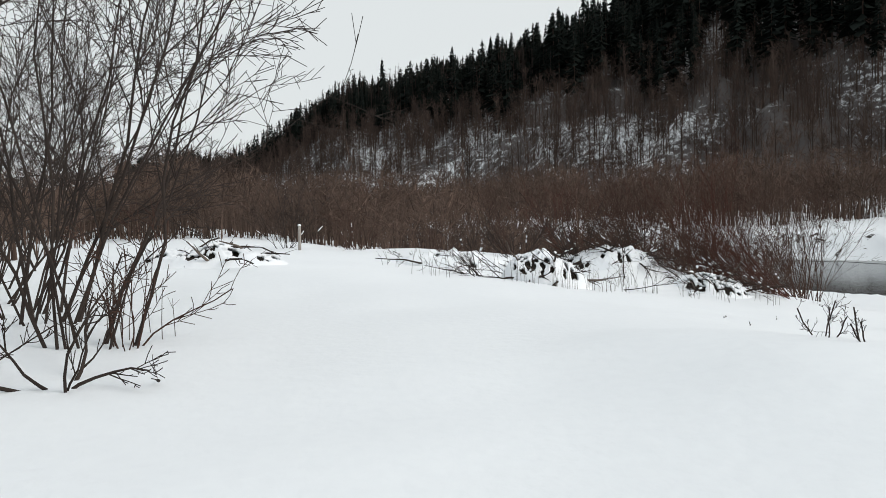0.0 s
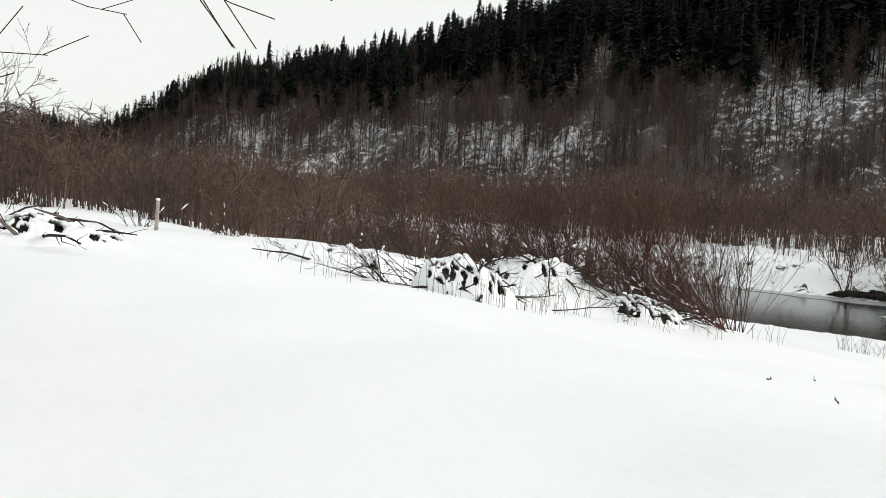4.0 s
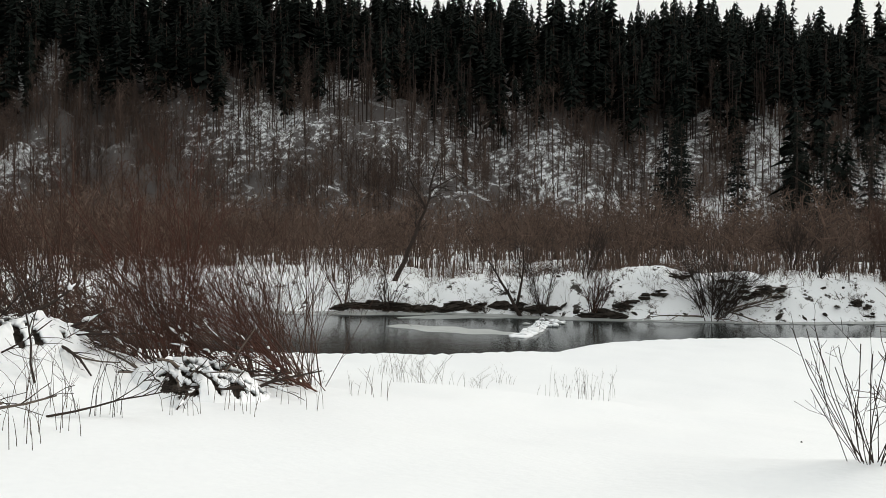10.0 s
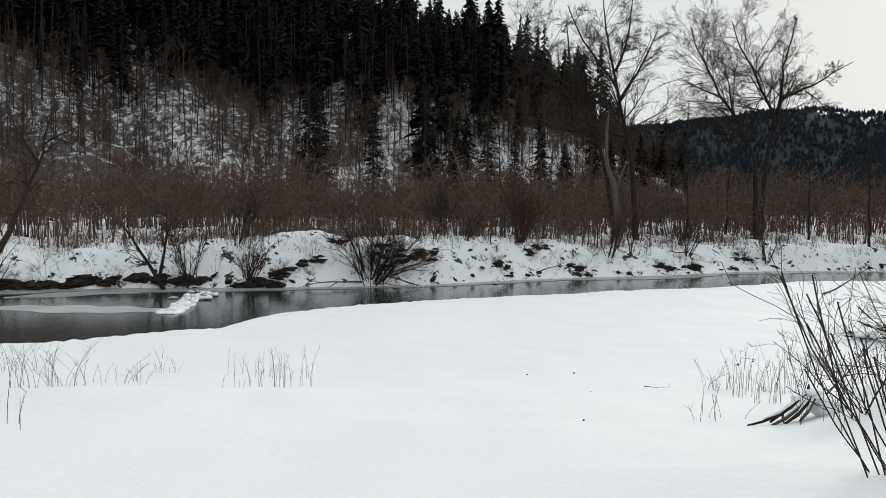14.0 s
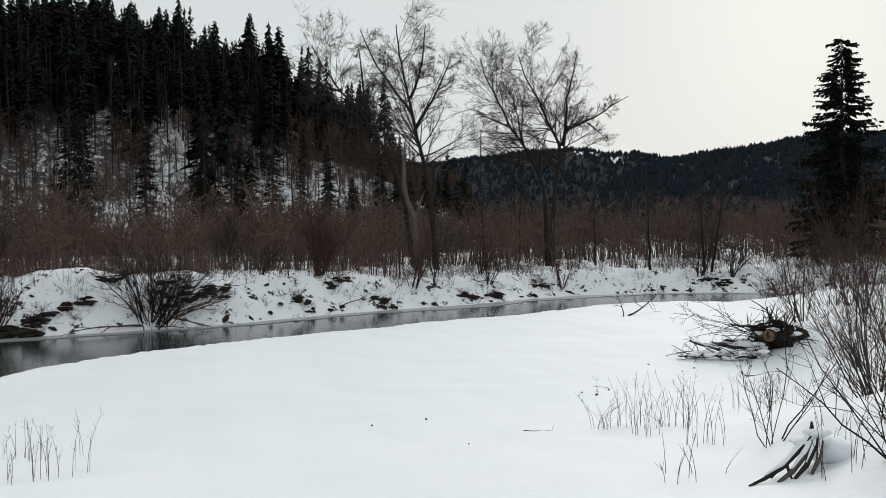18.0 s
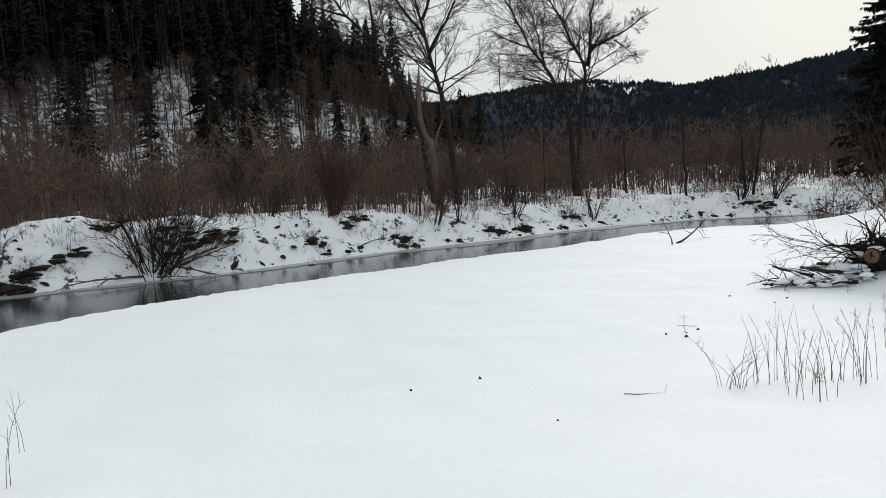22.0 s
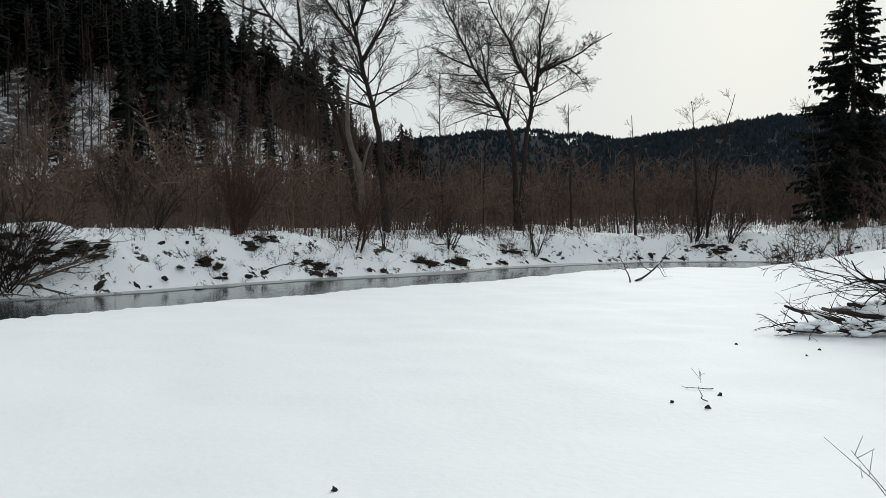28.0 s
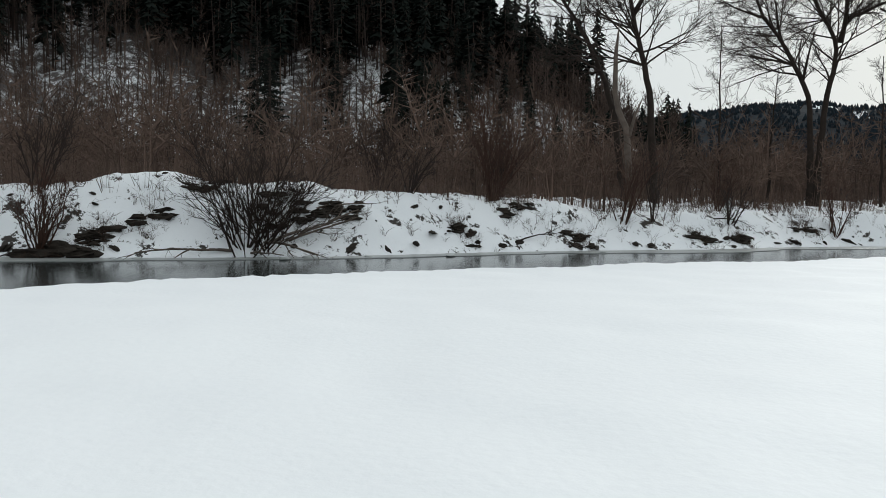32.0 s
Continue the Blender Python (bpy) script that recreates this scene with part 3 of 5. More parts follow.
def spruce_template(seed, whorls=13, arms=5, bare=.3, wide=.16, droop=.5):
    """A spruce: a stem and many narrow drooping boughs, ragged at the rim."""
    rng = np.random.default_rng(seed)
    stem, g = Geo(), Geo()
    stem.tube([(0, 0, -.03), (0, 0, .5), (0, 0, 1)], [.0105, .007, .001], 3)
    count = whorls * arms
    for q in range(count):
        u = bare + (.985 - bare) * min(1, max(0, (q + rng.uniform(-1.5, 1.5)) / count)) ** .9
        a = q * 2.4 + rng.uniform(-.5, .5)
        left = (1 - u) / (1 - bare)
        r = (wide * left ** .85 * rng.uniform(.5, 1.12) + .010) * (1 if left < .85 else .7)
        d, s = np.array([np.cos(a), np.sin(a), 0]), np.array([-np.sin(a), np.cos(a), 0])
        h, w = r * droop * rng.uniform(.5, 1.5), .3 * r * rng.uniform(.6, 1.2) + .004
        at, tip = np.array([0, 0, u + .012]), np.array([0, 0, u - h]) + d * r
        mid = at + (tip - at) * rng.uniform(.45, .7) + np.array([0, 0, .1 * r])
        low = np.array([0, 0, -rng.uniform(.018, .04)])
        g.add([at, mid + s * w + low * .5, tip, mid - s * w + low, at + low * 1.6], [(0, 1, 2), (0, 2, 3), (4, 2, 1)])
    return stem.arrays(), g.arrays()


def scatter(name, templates, places, tall, mat, label, category, seed, wide=None):
    """All plants of one wood in one mesh."""
    rng = np.random.default_rng(seed)
    vs, fs, n = [], [], 0
    pick = rng.integers(0, len(templates), len(places))
    turn = rng.uniform(0, 2 * np.pi, len(places))
    wide = np.ones(len(places)) if wide is None else wide
    for t, (v, f) in enumerate(templates):
        m = np.where(pick == t)[0]
        if not len(m):
            continue
        c, s = np.cos(turn[m]), np.sin(turn[m])
        x = (v[None, :, 0] * c[:, None] - v[None, :, 1] * s[:, None]) * (tall[m] * wide[m])[:, None] + places[m, 0][:, None]
        y = (v[None, :, 0] * s[:, None] + v[None, :, 1] * c[:, None]) * (tall[m] * wide[m])[:, None] + places[m, 1][:, None]
        z = v[None, :, 2] * tall[m][:, None] + places[m, 2][:, None]
        vs.append(np.stack([x, y, z], -1).reshape(-1, 3))
        fs.append((f[None] + (np.arange(len(m)) * len(v))[:, None, None] + n).reshape(-1, 3))
        n += len(m) * len(v)
    ob = new(name, mesh_of(name, np.concatenate(vs), np.concatenate(fs), mat, False))
    return tagged(ob, label, category, kind="stuff")


def set_down(x, y):
    return np.stack([x, y, height(x, y)], -1)


def hill_in(x, y):
    return line_distance(x, y, HILL_FOOT, True) * np.where(inside(x, y, HILL_FOOT), 1, -1)


rw = np.random.default_rng(5)
x, y = rw.uniform(-230, 360, 46000), rw.uniform(8, 560, 46000)
s = hill_in(x, y)
ok = (s > 1.5) & (s < 122) & (np.arctan2(-x, y) < radians(22))
x, y, s = x[ok], y[ok], s[ok]
spur = sstep(110, 165, x) * sstep(125, 60, y)
chance = sstep(30, 57, s + 12 * spur + 13 * ripple(x, y, 55, 4))
clear = ripple(x, y, 33, 6) > .58
dice = rw.random(len(x))
fir = (dice < chance * .5) | ((dice < .004 + .25 * spur * (s < 9) * (x > 158)) & (s > 14 - 12 * spur))
fir &= ~(clear & (dice > .06))
grove = np.maximum(sstep(-.1, .5, ripple(x, y, 85, 9)), 2.2 * bump(x, y, 55, 240, 60, 26, -.75))
grove = np.maximum(grove, 1.6 * bump(x, y, -60, 330, 110, 34, -.72))
stand = sstep(24, 36, s + 8 * ripple(x, y, 40, 3)) * (1 - grove.clip(0, 1))
leafless = ~fir & (dice > .3) & (dice < .3 + (.46 + .4 * grove + .2 * spur * (s < 9)) * sstep(-2, 5, s) * (1 - .3 * chance) * (1 - .45 * stand)) & ~(clear & (dice > .5))
pole = ~fir & ~leafless & (dice > .52) & (dice < .52 + .34 * stand) & (s < 95)
pl = set_down(x[fir], y[fir])
tall = (13 + 13 * rw.random(len(pl)) ** 1.4 + 5 * (rw.random(len(pl)) < .07)) * (1 - .25 * sstep(250, 420, pl[:, 1]))
tall *= 1 + .3 * ripple(pl[:, 0], pl[:, 1], 31, 4)
girth = rw.uniform(.75, 1.45, len(pl))
stems_t, boughs_t = zip(*[spruce_template(20 + q, bare=(.16, .26, .34, .42, .22, .5)[q], wide=(.19, .17, .2, .15, .23, .14)[q]) for q in range(6)])
scatter("spruce_boughs", boughs_t, pl, tall, M_NEEDLE, "dark green spruce wood on the upper hillside", "forest", 31, girth)
scatter("spruce_stems", stems_t, pl, tall, M_TRUNKS, "straight dark stems of the spruce wood", "tree trunks", 31, girth)
pl = set_down(x[leafless], y[leafless])
scatter("leafless_wood", [bare_template(60 + q) for q in range(6)], pl, rw.uniform(7, 16, len(pl)), M_TRUNKS, "leafless brown trees on the snowy slope", "forest", 32)
thick = (rw.random(len(x)) < .16 + .5 * grove.clip(0, 1) + .12 * (x < 60)) & (s > 2) & (s < 70) & ~(clear & (grove < .7))
pl = set_down(x[thick], y[thick])
scatter("hillside_brush", [scrub_template(260 + q, 6, 9, .45, .006, .3, .3) for q in range(5)], pl, rw.uniform(4, 9.5, len(pl)), M_BRUSH, "brown leafless thickets spread over the hillside", "brush", 41)
pl = set_down(x[pole], y[pole])
pole_t = []
for q in range(5):
    g, rp = Geo(), np.random.default_rng(200 + q)
    sway = rp.normal(0, .02, 2)
    g.tube([(0, 0, -.04), (sway[0] * .3, sway[1] * .3, .5), (*sway, 1)], [.0125, .0095, .003], 3)
    for _ in range(16):
        u, a = rp.uniform(.55, .99), rp.uniform(0, 2 * np.pi)
        at = np.array([sway[0] * u * u, sway[1] * u * u, u])
        blade(g, at, at + np.array([np.cos(a), np.sin(a), rp.uniform(-.3, 1.2)]) * rp.uniform(.04, .1), .004, rp)
    pole_t.append(g.arrays())
scatter("tall_stems", pole_t, pl, rw.uniform(13, 22, len(pl)), M_POLE, "straight dark stems standing close on the snowy slope", "tree trunks", 39)

# scrub on the flat beyond the river and round the field
x, y = rw.uniform(-90, 200, 30000), rw.uniform(-60, 260, 30000)
s = hill_in(x, y)
df = line_distance(x, y, FAR_EDGE)
beyond = inside(x, y, FAR_EDGE + [(0, -400), (1800, -400), (1800, 2600), (-3000, 2600), (-3000, 400)])
dense = (.27 + .38 * sstep(-.2, .5, ripple(x, y, 19, 2)) + .2 * sstep(60, 140, y)) * (1 - .72 * sstep(36, 66, df)) + .35 * bump(x, y, 79, 30, 6, 14, -.6)
keep = beyond & (df > 3.2) & (s < 22) & (rw.random(len(x)) < dense * sstep(2.0, 13, df) ** .6) & (np.hypot(x, y) < 210)
left = ~beyond & (y > 40) & (x < 18) & (line_distance(x, y, NEAR_EDGE) > 2) & (rw.random(len(x)) < .8) & (y < 150)
left |= ~beyond & (x < -14) & (y > 14) & (y < 60) & (rw.random(len(x)) < .3)
side = ~beyond & (x > 45) & (y < -6) & (line_distance(x, y, NEAR_EDGE) > 3) & (rw.random(len(x)) < .35) & (y > -60)
keep |= left | side
pl = set_down(x[keep], y[keep])
tall = (2.2 + 8.6 * rw.random(len(pl)) ** 1.5) * (.55 + .45 * sstep(3, 14, line_distance(pl[:, 0], pl[:, 1], FAR_EDGE))) * (1.0 + .5 * ripple(pl[:, 0], pl[:, 1], 26, 5))
tall = np.minimum(tall, 9.0)
near_side = ~inside(pl[:, 0], pl[:, 1], FAR_EDGE + [(0, -400), (1800, -400), (1800, 2600), (-3000, 2600), (-3000, 400)])
tall = np.where(near_side, np.minimum(tall, 3.2 + 2.6 * rw.random(len(pl))), tall)
scatter("scrub", [scrub_template(80 + q, 6 + q, 14, (.3, .4, .5, .35, .45, .3)[q], .0084) for q in range(6)], pl, tall, M_BRUSH, "dense leafless brown willow scrub on the river flat", "scrub", 33)

# shoots and saplings on the bank itself
k = rw.integers(int(len(far_line) * .25), int(len(far_line) * .85), 420)
d = np.gradient(far_line, axis=0)[k]
d /= np.linalg.norm(d, axis=1)[:, None]
off = .6 + 5.5 * rw.random(420)
x, y = far_line[k, 0] - d[:, 1] * off + rw.normal(0, .5, 420), far_line[k, 1] + d[:, 0] * off + rw.normal(0, .5, 420)
pl = set_down(x, y)
scatter("bank_shoots", [scrub_template(95 + q, 6 + q, 3, .9, .006) for q in range(4)], pl, rw.uniform(.5, 2.2, 420), M_TRUNKS, "thin dark shoots sprouting from the snowy bank", "shoots", 36)

# low brush at the foot of the scrub
k = rw.integers(int(len(far_line) * .22), int(len(far_line) * .87), 2300)
d = np.gradient(far_line, axis=0)[k]
d /= np.linalg.norm(d, axis=1)[:, None]
off = 3.0 + 13 * rw.random(2300) ** 1.3
x, y = far_line[k, 0] - d[:, 1] * off + rw.normal(0, .6, 2300), far_line[k, 1] + d[:, 0] * off + rw.normal(0, .6, 2300)
keep = ripple(x, y, 11, 4) > -.35
pl = set_down(x[keep], y[keep])
scatter("low_brush", [scrub_template(240 + q, 5 + q, 6, 1.1, .012, .5, .15) for q in range(4)], pl, rw.uniform(.4, 1.9, len(pl)), M_BRUSH, "low tangled brush at the foot of the scrub", "brush", 38)

# woods on the distant ridges, their colour blued to stand in for haze
b, d = np.radians(rw.uniform(78, 135, 22000)), rw.uniform(760, 2300, 22000)
x, y = d * np.sin(b), d * np.cos(b)
open_field = (np.abs(np.degrees(b) - 96.8 + 1.2 * ripple(x, y, 340, 2)) < 2.4) & (ripple(x, y, 110, 3) > .3) & (d > 2040)
keep = (height(x, y) > 12) & ~open_field & (hill_in(x, y) < -10)
pl = set_down(x[keep], y[keep])
cone = Geo()
cone.add([(.22, 0, 0), (-.11, .19, 0), (-.11, -.19, 0), (0, 0, 1), (.15, .1, .35), (-.16, .06, .4), (.02, -.17, .38), (0, 0, .98)],
         [(0, 1, 3), (1, 2, 3), (2, 0, 3), (4, 5, 7), (5, 6, 7), (6, 4, 7)])
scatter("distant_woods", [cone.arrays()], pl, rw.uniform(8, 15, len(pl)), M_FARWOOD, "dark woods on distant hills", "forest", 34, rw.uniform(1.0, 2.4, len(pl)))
b, d = np.radians(rw.uniform(-40, -6, 700)), rw.uniform(300, 900, 700)
x, y = d * np.sin(b), d * np.cos(b)
pl = set_down(x, y)
scatter("low_woods", [bare_template(90), scrub_template(91, 6, 8)], pl, rw.uniform(8, 15, len(pl)), M_TRUNKS, "leafless woods beyond the field", "forest", 35)


# ---- trees by the river ----
FINE = [(6, .085, .02, 6, .2, 38, .55, 4), (4, .09, .012, 5, .15, 34, .62, 3), (2, .09, .0, 3, .15, 28, .85, 3), (1, .12, -.02, 0, 0, 0, 0, 3)]


def tree(name, base, limbs, seed, label, category="tree", spec=FINE, bark=None, density=7, snow=0.0, reach=.42, size=1.0):
    """A leafless tree from the lines of its main limbs: (points from the base, start radius, end radius)."""
    rng, dice = np.random.default_rng(seed), random.Random(seed)
    root = thing(name, base, label, category)
    for number, (pts, r0, r1) in enumerate(limbs):
        out = [[] for _ in spec]
        pts = np.array(pts, float) * size
        seg = np.linalg.norm(np.diff(pts, axis=0), axis=1)
        s = np.r_[0, np.cumsum(seg)]
        t = np.linspace(0, s[-1], max(6, int(s[-1] / .9)))
        line = np.stack([np.interp(t, s, pts[:, k]) for k in range(3)], -1)
        for _ in range(3):
            line[1:-1] = (line[:-2] + 2 * line[1:-1] + line[2:]) / 4
        line[1:-1] += rng.normal(0, .05, line[1:-1].shape) * min(1, s[-1] / 8)
        radii = r0 + (r1 - r0) * (t / s[-1]) ** .8
        main = Geo()
        main.tube(line, radii, 7)
        length = s[-1]
        lowest = .42 if pts[0][2] < 1 else .12
        for _ in range(int(density * length / 4)):
            w = rng.uniform(lowest, 1.0)
            k = min(int(w * (len(line) - 1)), len(line) - 2)
            d = unit(line[k + 1] - line[k])
            grow(dice, tuple(line[k]), turned(dice, tuple(d), radians(rng.uniform(28, 76))), length * reach * rng.uniform(.45, 1.0) * (1.25 - .6 * w), max(radii[k] * .42, .018), spec, out)
        trunk = part("trunk" if number == 0 else "limb", main, bark or M_WILLOW, root)
        tagged(part("crown", geo_of(out[0] + out[1] + [l for q in out[2:] for l in q], .009), M_BARK, trunk), kind="stuff")
    return root


def from_root(root, limbs):
    """Limbs whose points are given in the world, seen from the tree's root."""
    return [([(px - root[0], py - root[1], pz - root[2]) for px, py, pz in pts], r0, r1) for pts, r0, r1 in limbs]


ROOT = (98.0, 11.2, ground_at(98.0, 11.2) - .1)
tree("willow_tree", ROOT, from_root(ROOT, [
    ([(98, 11.4, ROOT[2]), (98, 11.6, 5.2), (98, 12.1, 7.9), (98, 14.2, 11.7), (97.8, 15.7, 13.4), (97.6, 16.7, 16.5), (97.5, 18.4, 19.2), (97.5, 18.7, 21.0)], .34, .05),
    ([(98, 11.0, ROOT[2]), (98, 10.7, 5.6), (98, 10.0, 8.9), (98, 9.7, 11.1), (98.3, 11.2, 13.4), (98.6, 11.8, 16.0), (98.8, 13.6, 18.7), (98.8, 14.4, 21.6)], .36, .05),
    ([(98, 9.7, 11.1), (97.8, 9.1, 13.5), (97.5, 9.4, 16.0), (97.3, 8.4, 18.5), (97.2, 8.0, 21.2)], .22, .04),
    ([(97.9, 9.2, 13.0), (97.3, 7.0, 13.6), (96.8, 5.1, 14.8), (96.4, 2.6, 16.2)], .16, .03),
    ([(97.3, 7.0, 13.5), (97.0, 5.6, 12.6), (96.9, 4.7, 10.8)], .09, .02),
    ([(97.8, 15.7, 13.4), (98.2, 17.5, 14.2), (98.5, 19.2, 15.4)], .12, .03),
    ([(98, 14.0, 11.4), (98.8, 14.6, 15.0), (99.2, 15.6, 18.6)], .12, .03),
    ([(98, 12.3, 8.2), (98.1, 11.8, 10.8), (98.1, 11.5, 12.3)], .15, .03)]), 11,
    "tall bare grey willow with two leaning trunks and a wide crown", density=8, reach=.3)
ROOT = (87.0, 23.2, ground_at(87, 23.2) - .1)
tree("willow_tree", ROOT, from_root(ROOT, [
    ([(87, 23.2, ROOT[2]), (87, 23.8, 6.4), (87, 24.5, 9.0), (87, 25.2, 11.7), (87, 25.6, 14.7), (87, 26.5, 17.9), (87, 26.9, 22.0)], .36, .05),
    ([(87, 25.4, 13.0), (86.8, 26.8, 15.2), (86.5, 29.0, 18.0), (86.4, 30.4, 21.5)], .16, .04),
    ([(87, 25.1, 11.7), (87.3, 24.3, 13.2), (87.5, 23.0, 15.2), (87.6, 21.6, 18.6)], .2, .04),
    ([(87, 25.6, 14.7), (87.2, 24.5, 17.0), (87.3, 24.0, 22.0)], .16, .04)]), 12,
    "tall bare willow with one bent trunk above the bank", density=7, reach=.32)
ROOT = (89.0, 25.6, ground_at(89, 25.6) - .1)
tree("willow_tree", ROOT, from_root(ROOT, [
    ([(89, 25.6, ROOT[2]), (89, 26.6, 5.5), (89, 28.4, 9.8), (89, 30.2, 13.2), (88.8, 32.7, 15.8), (88.6, 34.2, 17.6), (88.5, 35.6, 20.5)], .32, .05),
    ([(89, 30.3, 13.5), (89.2, 30.5, 16.6), (89.4, 31.0, 20.5)], .18, .04),
    ([(88.8, 32.8, 15.9), (88.6, 35.5, 16.6), (88.4, 38.0, 18.6)], .13, .03)]), 13,
    "bare willow leaning far over beside its neighbour", density=5, reach=.3)
snag = thing("dead_trunk", (86.0, 25.2, ground_at(86.0, 25.2) - .1), "broken pale dead trunk standing in the scrub", "dead tree")
g = Geo()
g.tube([(0, -.3, 0), (.05, .1, 5.5), (0, .7, 6.8), (0, 1.0, 8.2), (0, 1.0, 11.0), (.05, .8, 13.2)], [.26, .24, .22, .2, .15, .02], 7)
g.tube([(0, -.1, 5.0), (.1, -.5, 6.6), (.15, -1.0, 7.8)], [.16, .1, .03], 5)
part("trunk", g, M_LOG, snag)
for q, (x, y, tall, lean, seed) in enumerate([(97, 18.6, 15.2, .01, 41), (101, 14.5, 12, -.05, 42), (94, 1.0, 11, .03, 43), (99, 6, 12.5, .02, 44), (93.0, -4.4, 12.2, .05, 45), (93.2, -5.2, 13.0, -.2, 46), (86.5, 37, 13, .05, 47), (94.0, -16.5, 12.0, .18, 48)]):
    tree("bare_tree", (x, y, ground_at(x, y) - .1), [([(0, 0, 0), (.1, lean * tall * .3, tall * .4), (0, lean * tall * .6, tall * .72), (.1, lean * tall, tall)], .15, .025)], seed,
         "slender leafless tree standing in the scrub", density=5, reach=.22, spec=FINE[1:])
tree("leaning_tree", (46.9, 62.6, ground_at(46.9, 62.6) - .15), [
    ([(0, 0, 0), (1.2, -.2, 2.2), (2.7, -.6, 5.2), (3.6, -.9, 8.6), (4.4, -1.0, 11.0)], .24, .05), ([(3.0, -.7, 6.4), (2.2, 0, 8.2), (1.6, .6, 10.0)], .09, .03),
    ([(3.4, -.8, 7.8), (5.0, -1.6, 9.0), (6.6, -2.0, 9.6)], .08, .03)], 51, "dark leaning tree on the edge of the bank", bark=M_BARK, density=6, reach=.24, spec=FINE[1:])
tree("drowned_tree", (49.6, 51.0, WATER - .1), [
    ([(0, 0, 0), (-.3, .5, 1.3), (-1.2, 1.4, 3.2), (-1.6, 2.0, 4.4)], .17, .05), ([(-.15, .3, .9), (.3, .2, 2.6), (.5, 0, 4.6), (.4, .2, 6.0)], .13, .03)], 52,
    "small dark tree rooted in the frozen shallows", bark=M_BARK, density=7, reach=.34, spec=FINE[1:])


def fir(place, tall, wide, seed, label, step=.022, boughs=8, sprays=9, power=.75):
    """A spruce with its stem and sweeping boughs, each bough hung with small sprays."""
    rng = np.random.default_rng(seed)
    x, y = place
    root = thing("spruce_tree", (x, y, ground_at(x, y) - .2), label, "spruce", "spruces at the end of the hill")
    stem, arm, green = Geo(), Geo(), Geo()
    stem.tube([(0, 0, 0), (.05, 0, tall * .5), (0, 0, tall)], [tall * .014, tall * .009, .015], 6)
    z0 = tall * .1
    while z0 < tall * .975:
        left = 1 - z0 / tall
        for k in range(boughs):
            a = rng.uniform(0, 2 * np.pi)
            z = min(z0 + rng.uniform(-.5, .5) * tall * .1, tall * .985)
            r = wide * (left ** power + .03) * rng.uniform(.5, 1.12)
            d, s = np.array([np.cos(a), np.sin(a), 0]), np.array([-np.sin(a), np.cos(a), 0])
            sag, tilt = r * rng.uniform(.15, .4), rng.uniform(-.22, .24)
            line = np.array([d * r * u + [0, 0, z + tilt * r * u - sag * math.sin(min(u * 1.25, 1) * 2.4) * u] for u in (0, .35, .7, 1.0)])
            arm.tube(line, [.035, .026, .016, .006], 3)
            for _ in range(sprays):
                u = rng.uniform(.15, 1) * 3
                i = min(int(u), 2)
                at = line[i] + (line[i + 1] - line[i]) * (u - i)
                w = (.2 + .13 * r * (1.25 - u / 3)) * rng.uniform(.5, 1.3)
                sg = rng.choice([-1, 1])
                tip = at + d * w * .7 + s * sg * w * rng.uniform(.3, 1) - np.array([0, 0, w * rng.uniform(.2, 1.3)])
                green.add([at + [0, 0, .04], at + d * w * .6 - [0, 0, w * .1], tip, at + s * sg * w * .25 - [0, 0, w * .45]], [(0, 1, 2), (0, 2, 3)])
        z0 += tall * step + .06 * left
    part("stem", stem, M_BARK, root)
    tagged(part("branchwork", arm, M_BARK, root), kind="stuff")
    tagged(part("foliage", green, M_NEEDLE, root, smooth=False), kind="stuff")
    return root


fir((96, -19.9), 24.6, 6.4, 61, "lone dark spruce towering behind the driftwood bank", .021, 12, 22, .6)
for q, (x, y, tall) in enumerate([(176, 40, 21), (170, 50, 23), (181, 34, 16), (165, 60, 26), (158, 66, 25), (174, 46, 14), (163, 73, 28), (152, 80, 24), (186, 29, 13), (147, 90, 27), (168, 55, 17), (137, 84, 24), (140, 88, 28)]):
    fir((x, y), tall, tall * .19, 70 + q, "dark spruce at the foot of the wooded hill")

# ---- shrubs ----
TALL = [(7, .12, .03, 8, .2, 36, .48, 5), (5, .14, .03, 6, .12, 36, .5, 3), (3, .14, .01, 3, .2, 36, .55, 3), (1, .12, -.02, 0, 0, 0, 0, 3)]
for q, (x, y, n, tall, wide, lean) in enumerate([(-3.5, 7.6, 7, 5.6, 3.2, (.04, .05)), (-4.7, 9.2, 9, 6.4, 4.2, (.12, .1)), (-6.0, 11.0, 9, 7.0, 4.2, (.2, .1)), (-7.6, 13.5, 8, 6.5, 3.5, (.15, 0)), (-9.5, 16.5, 6, 6.5, 4, (.1, 0)), (-5.6, 6.4, 4, 5.5, 3.4, (.1, .1)), (-10.5, 21, 5, 6, 4, (.1, 0))]):
    shrub((x, y), n, tall, wide, 100 + q, "tall bare dark willow shrub on the snowy mound", lean, M_BARK, .021, TALL, name="willow_shrub", group="willow shrubs beside the path")
LOW = [(5, .14, .05, 5, .2, 40, .5, 4), (3, .16, .08, 3, .2, 40, .5, 3), (2, .16, .05, 0, 0, 0, 0, 3)]
shrub((-3.1, 6.3), 6, 1.1, 1.2, 110, "low spreading dark branches lying over the snow", (.05, -.05), M_BARK, .018, LOW, low=.8)
shrub((-4.1, 6.3), 7, 1.5, 2.0, 111, "low spreading dark branches lying over the snow", (-.2, -.1), M_BARK, .017, LOW, low=.7)
shrub((-3.1, 7.7), 9, 1.3, .9, 112, "thin brown shoots beside dark branches", (.1, 0), M_TWIG, .011, LOW)
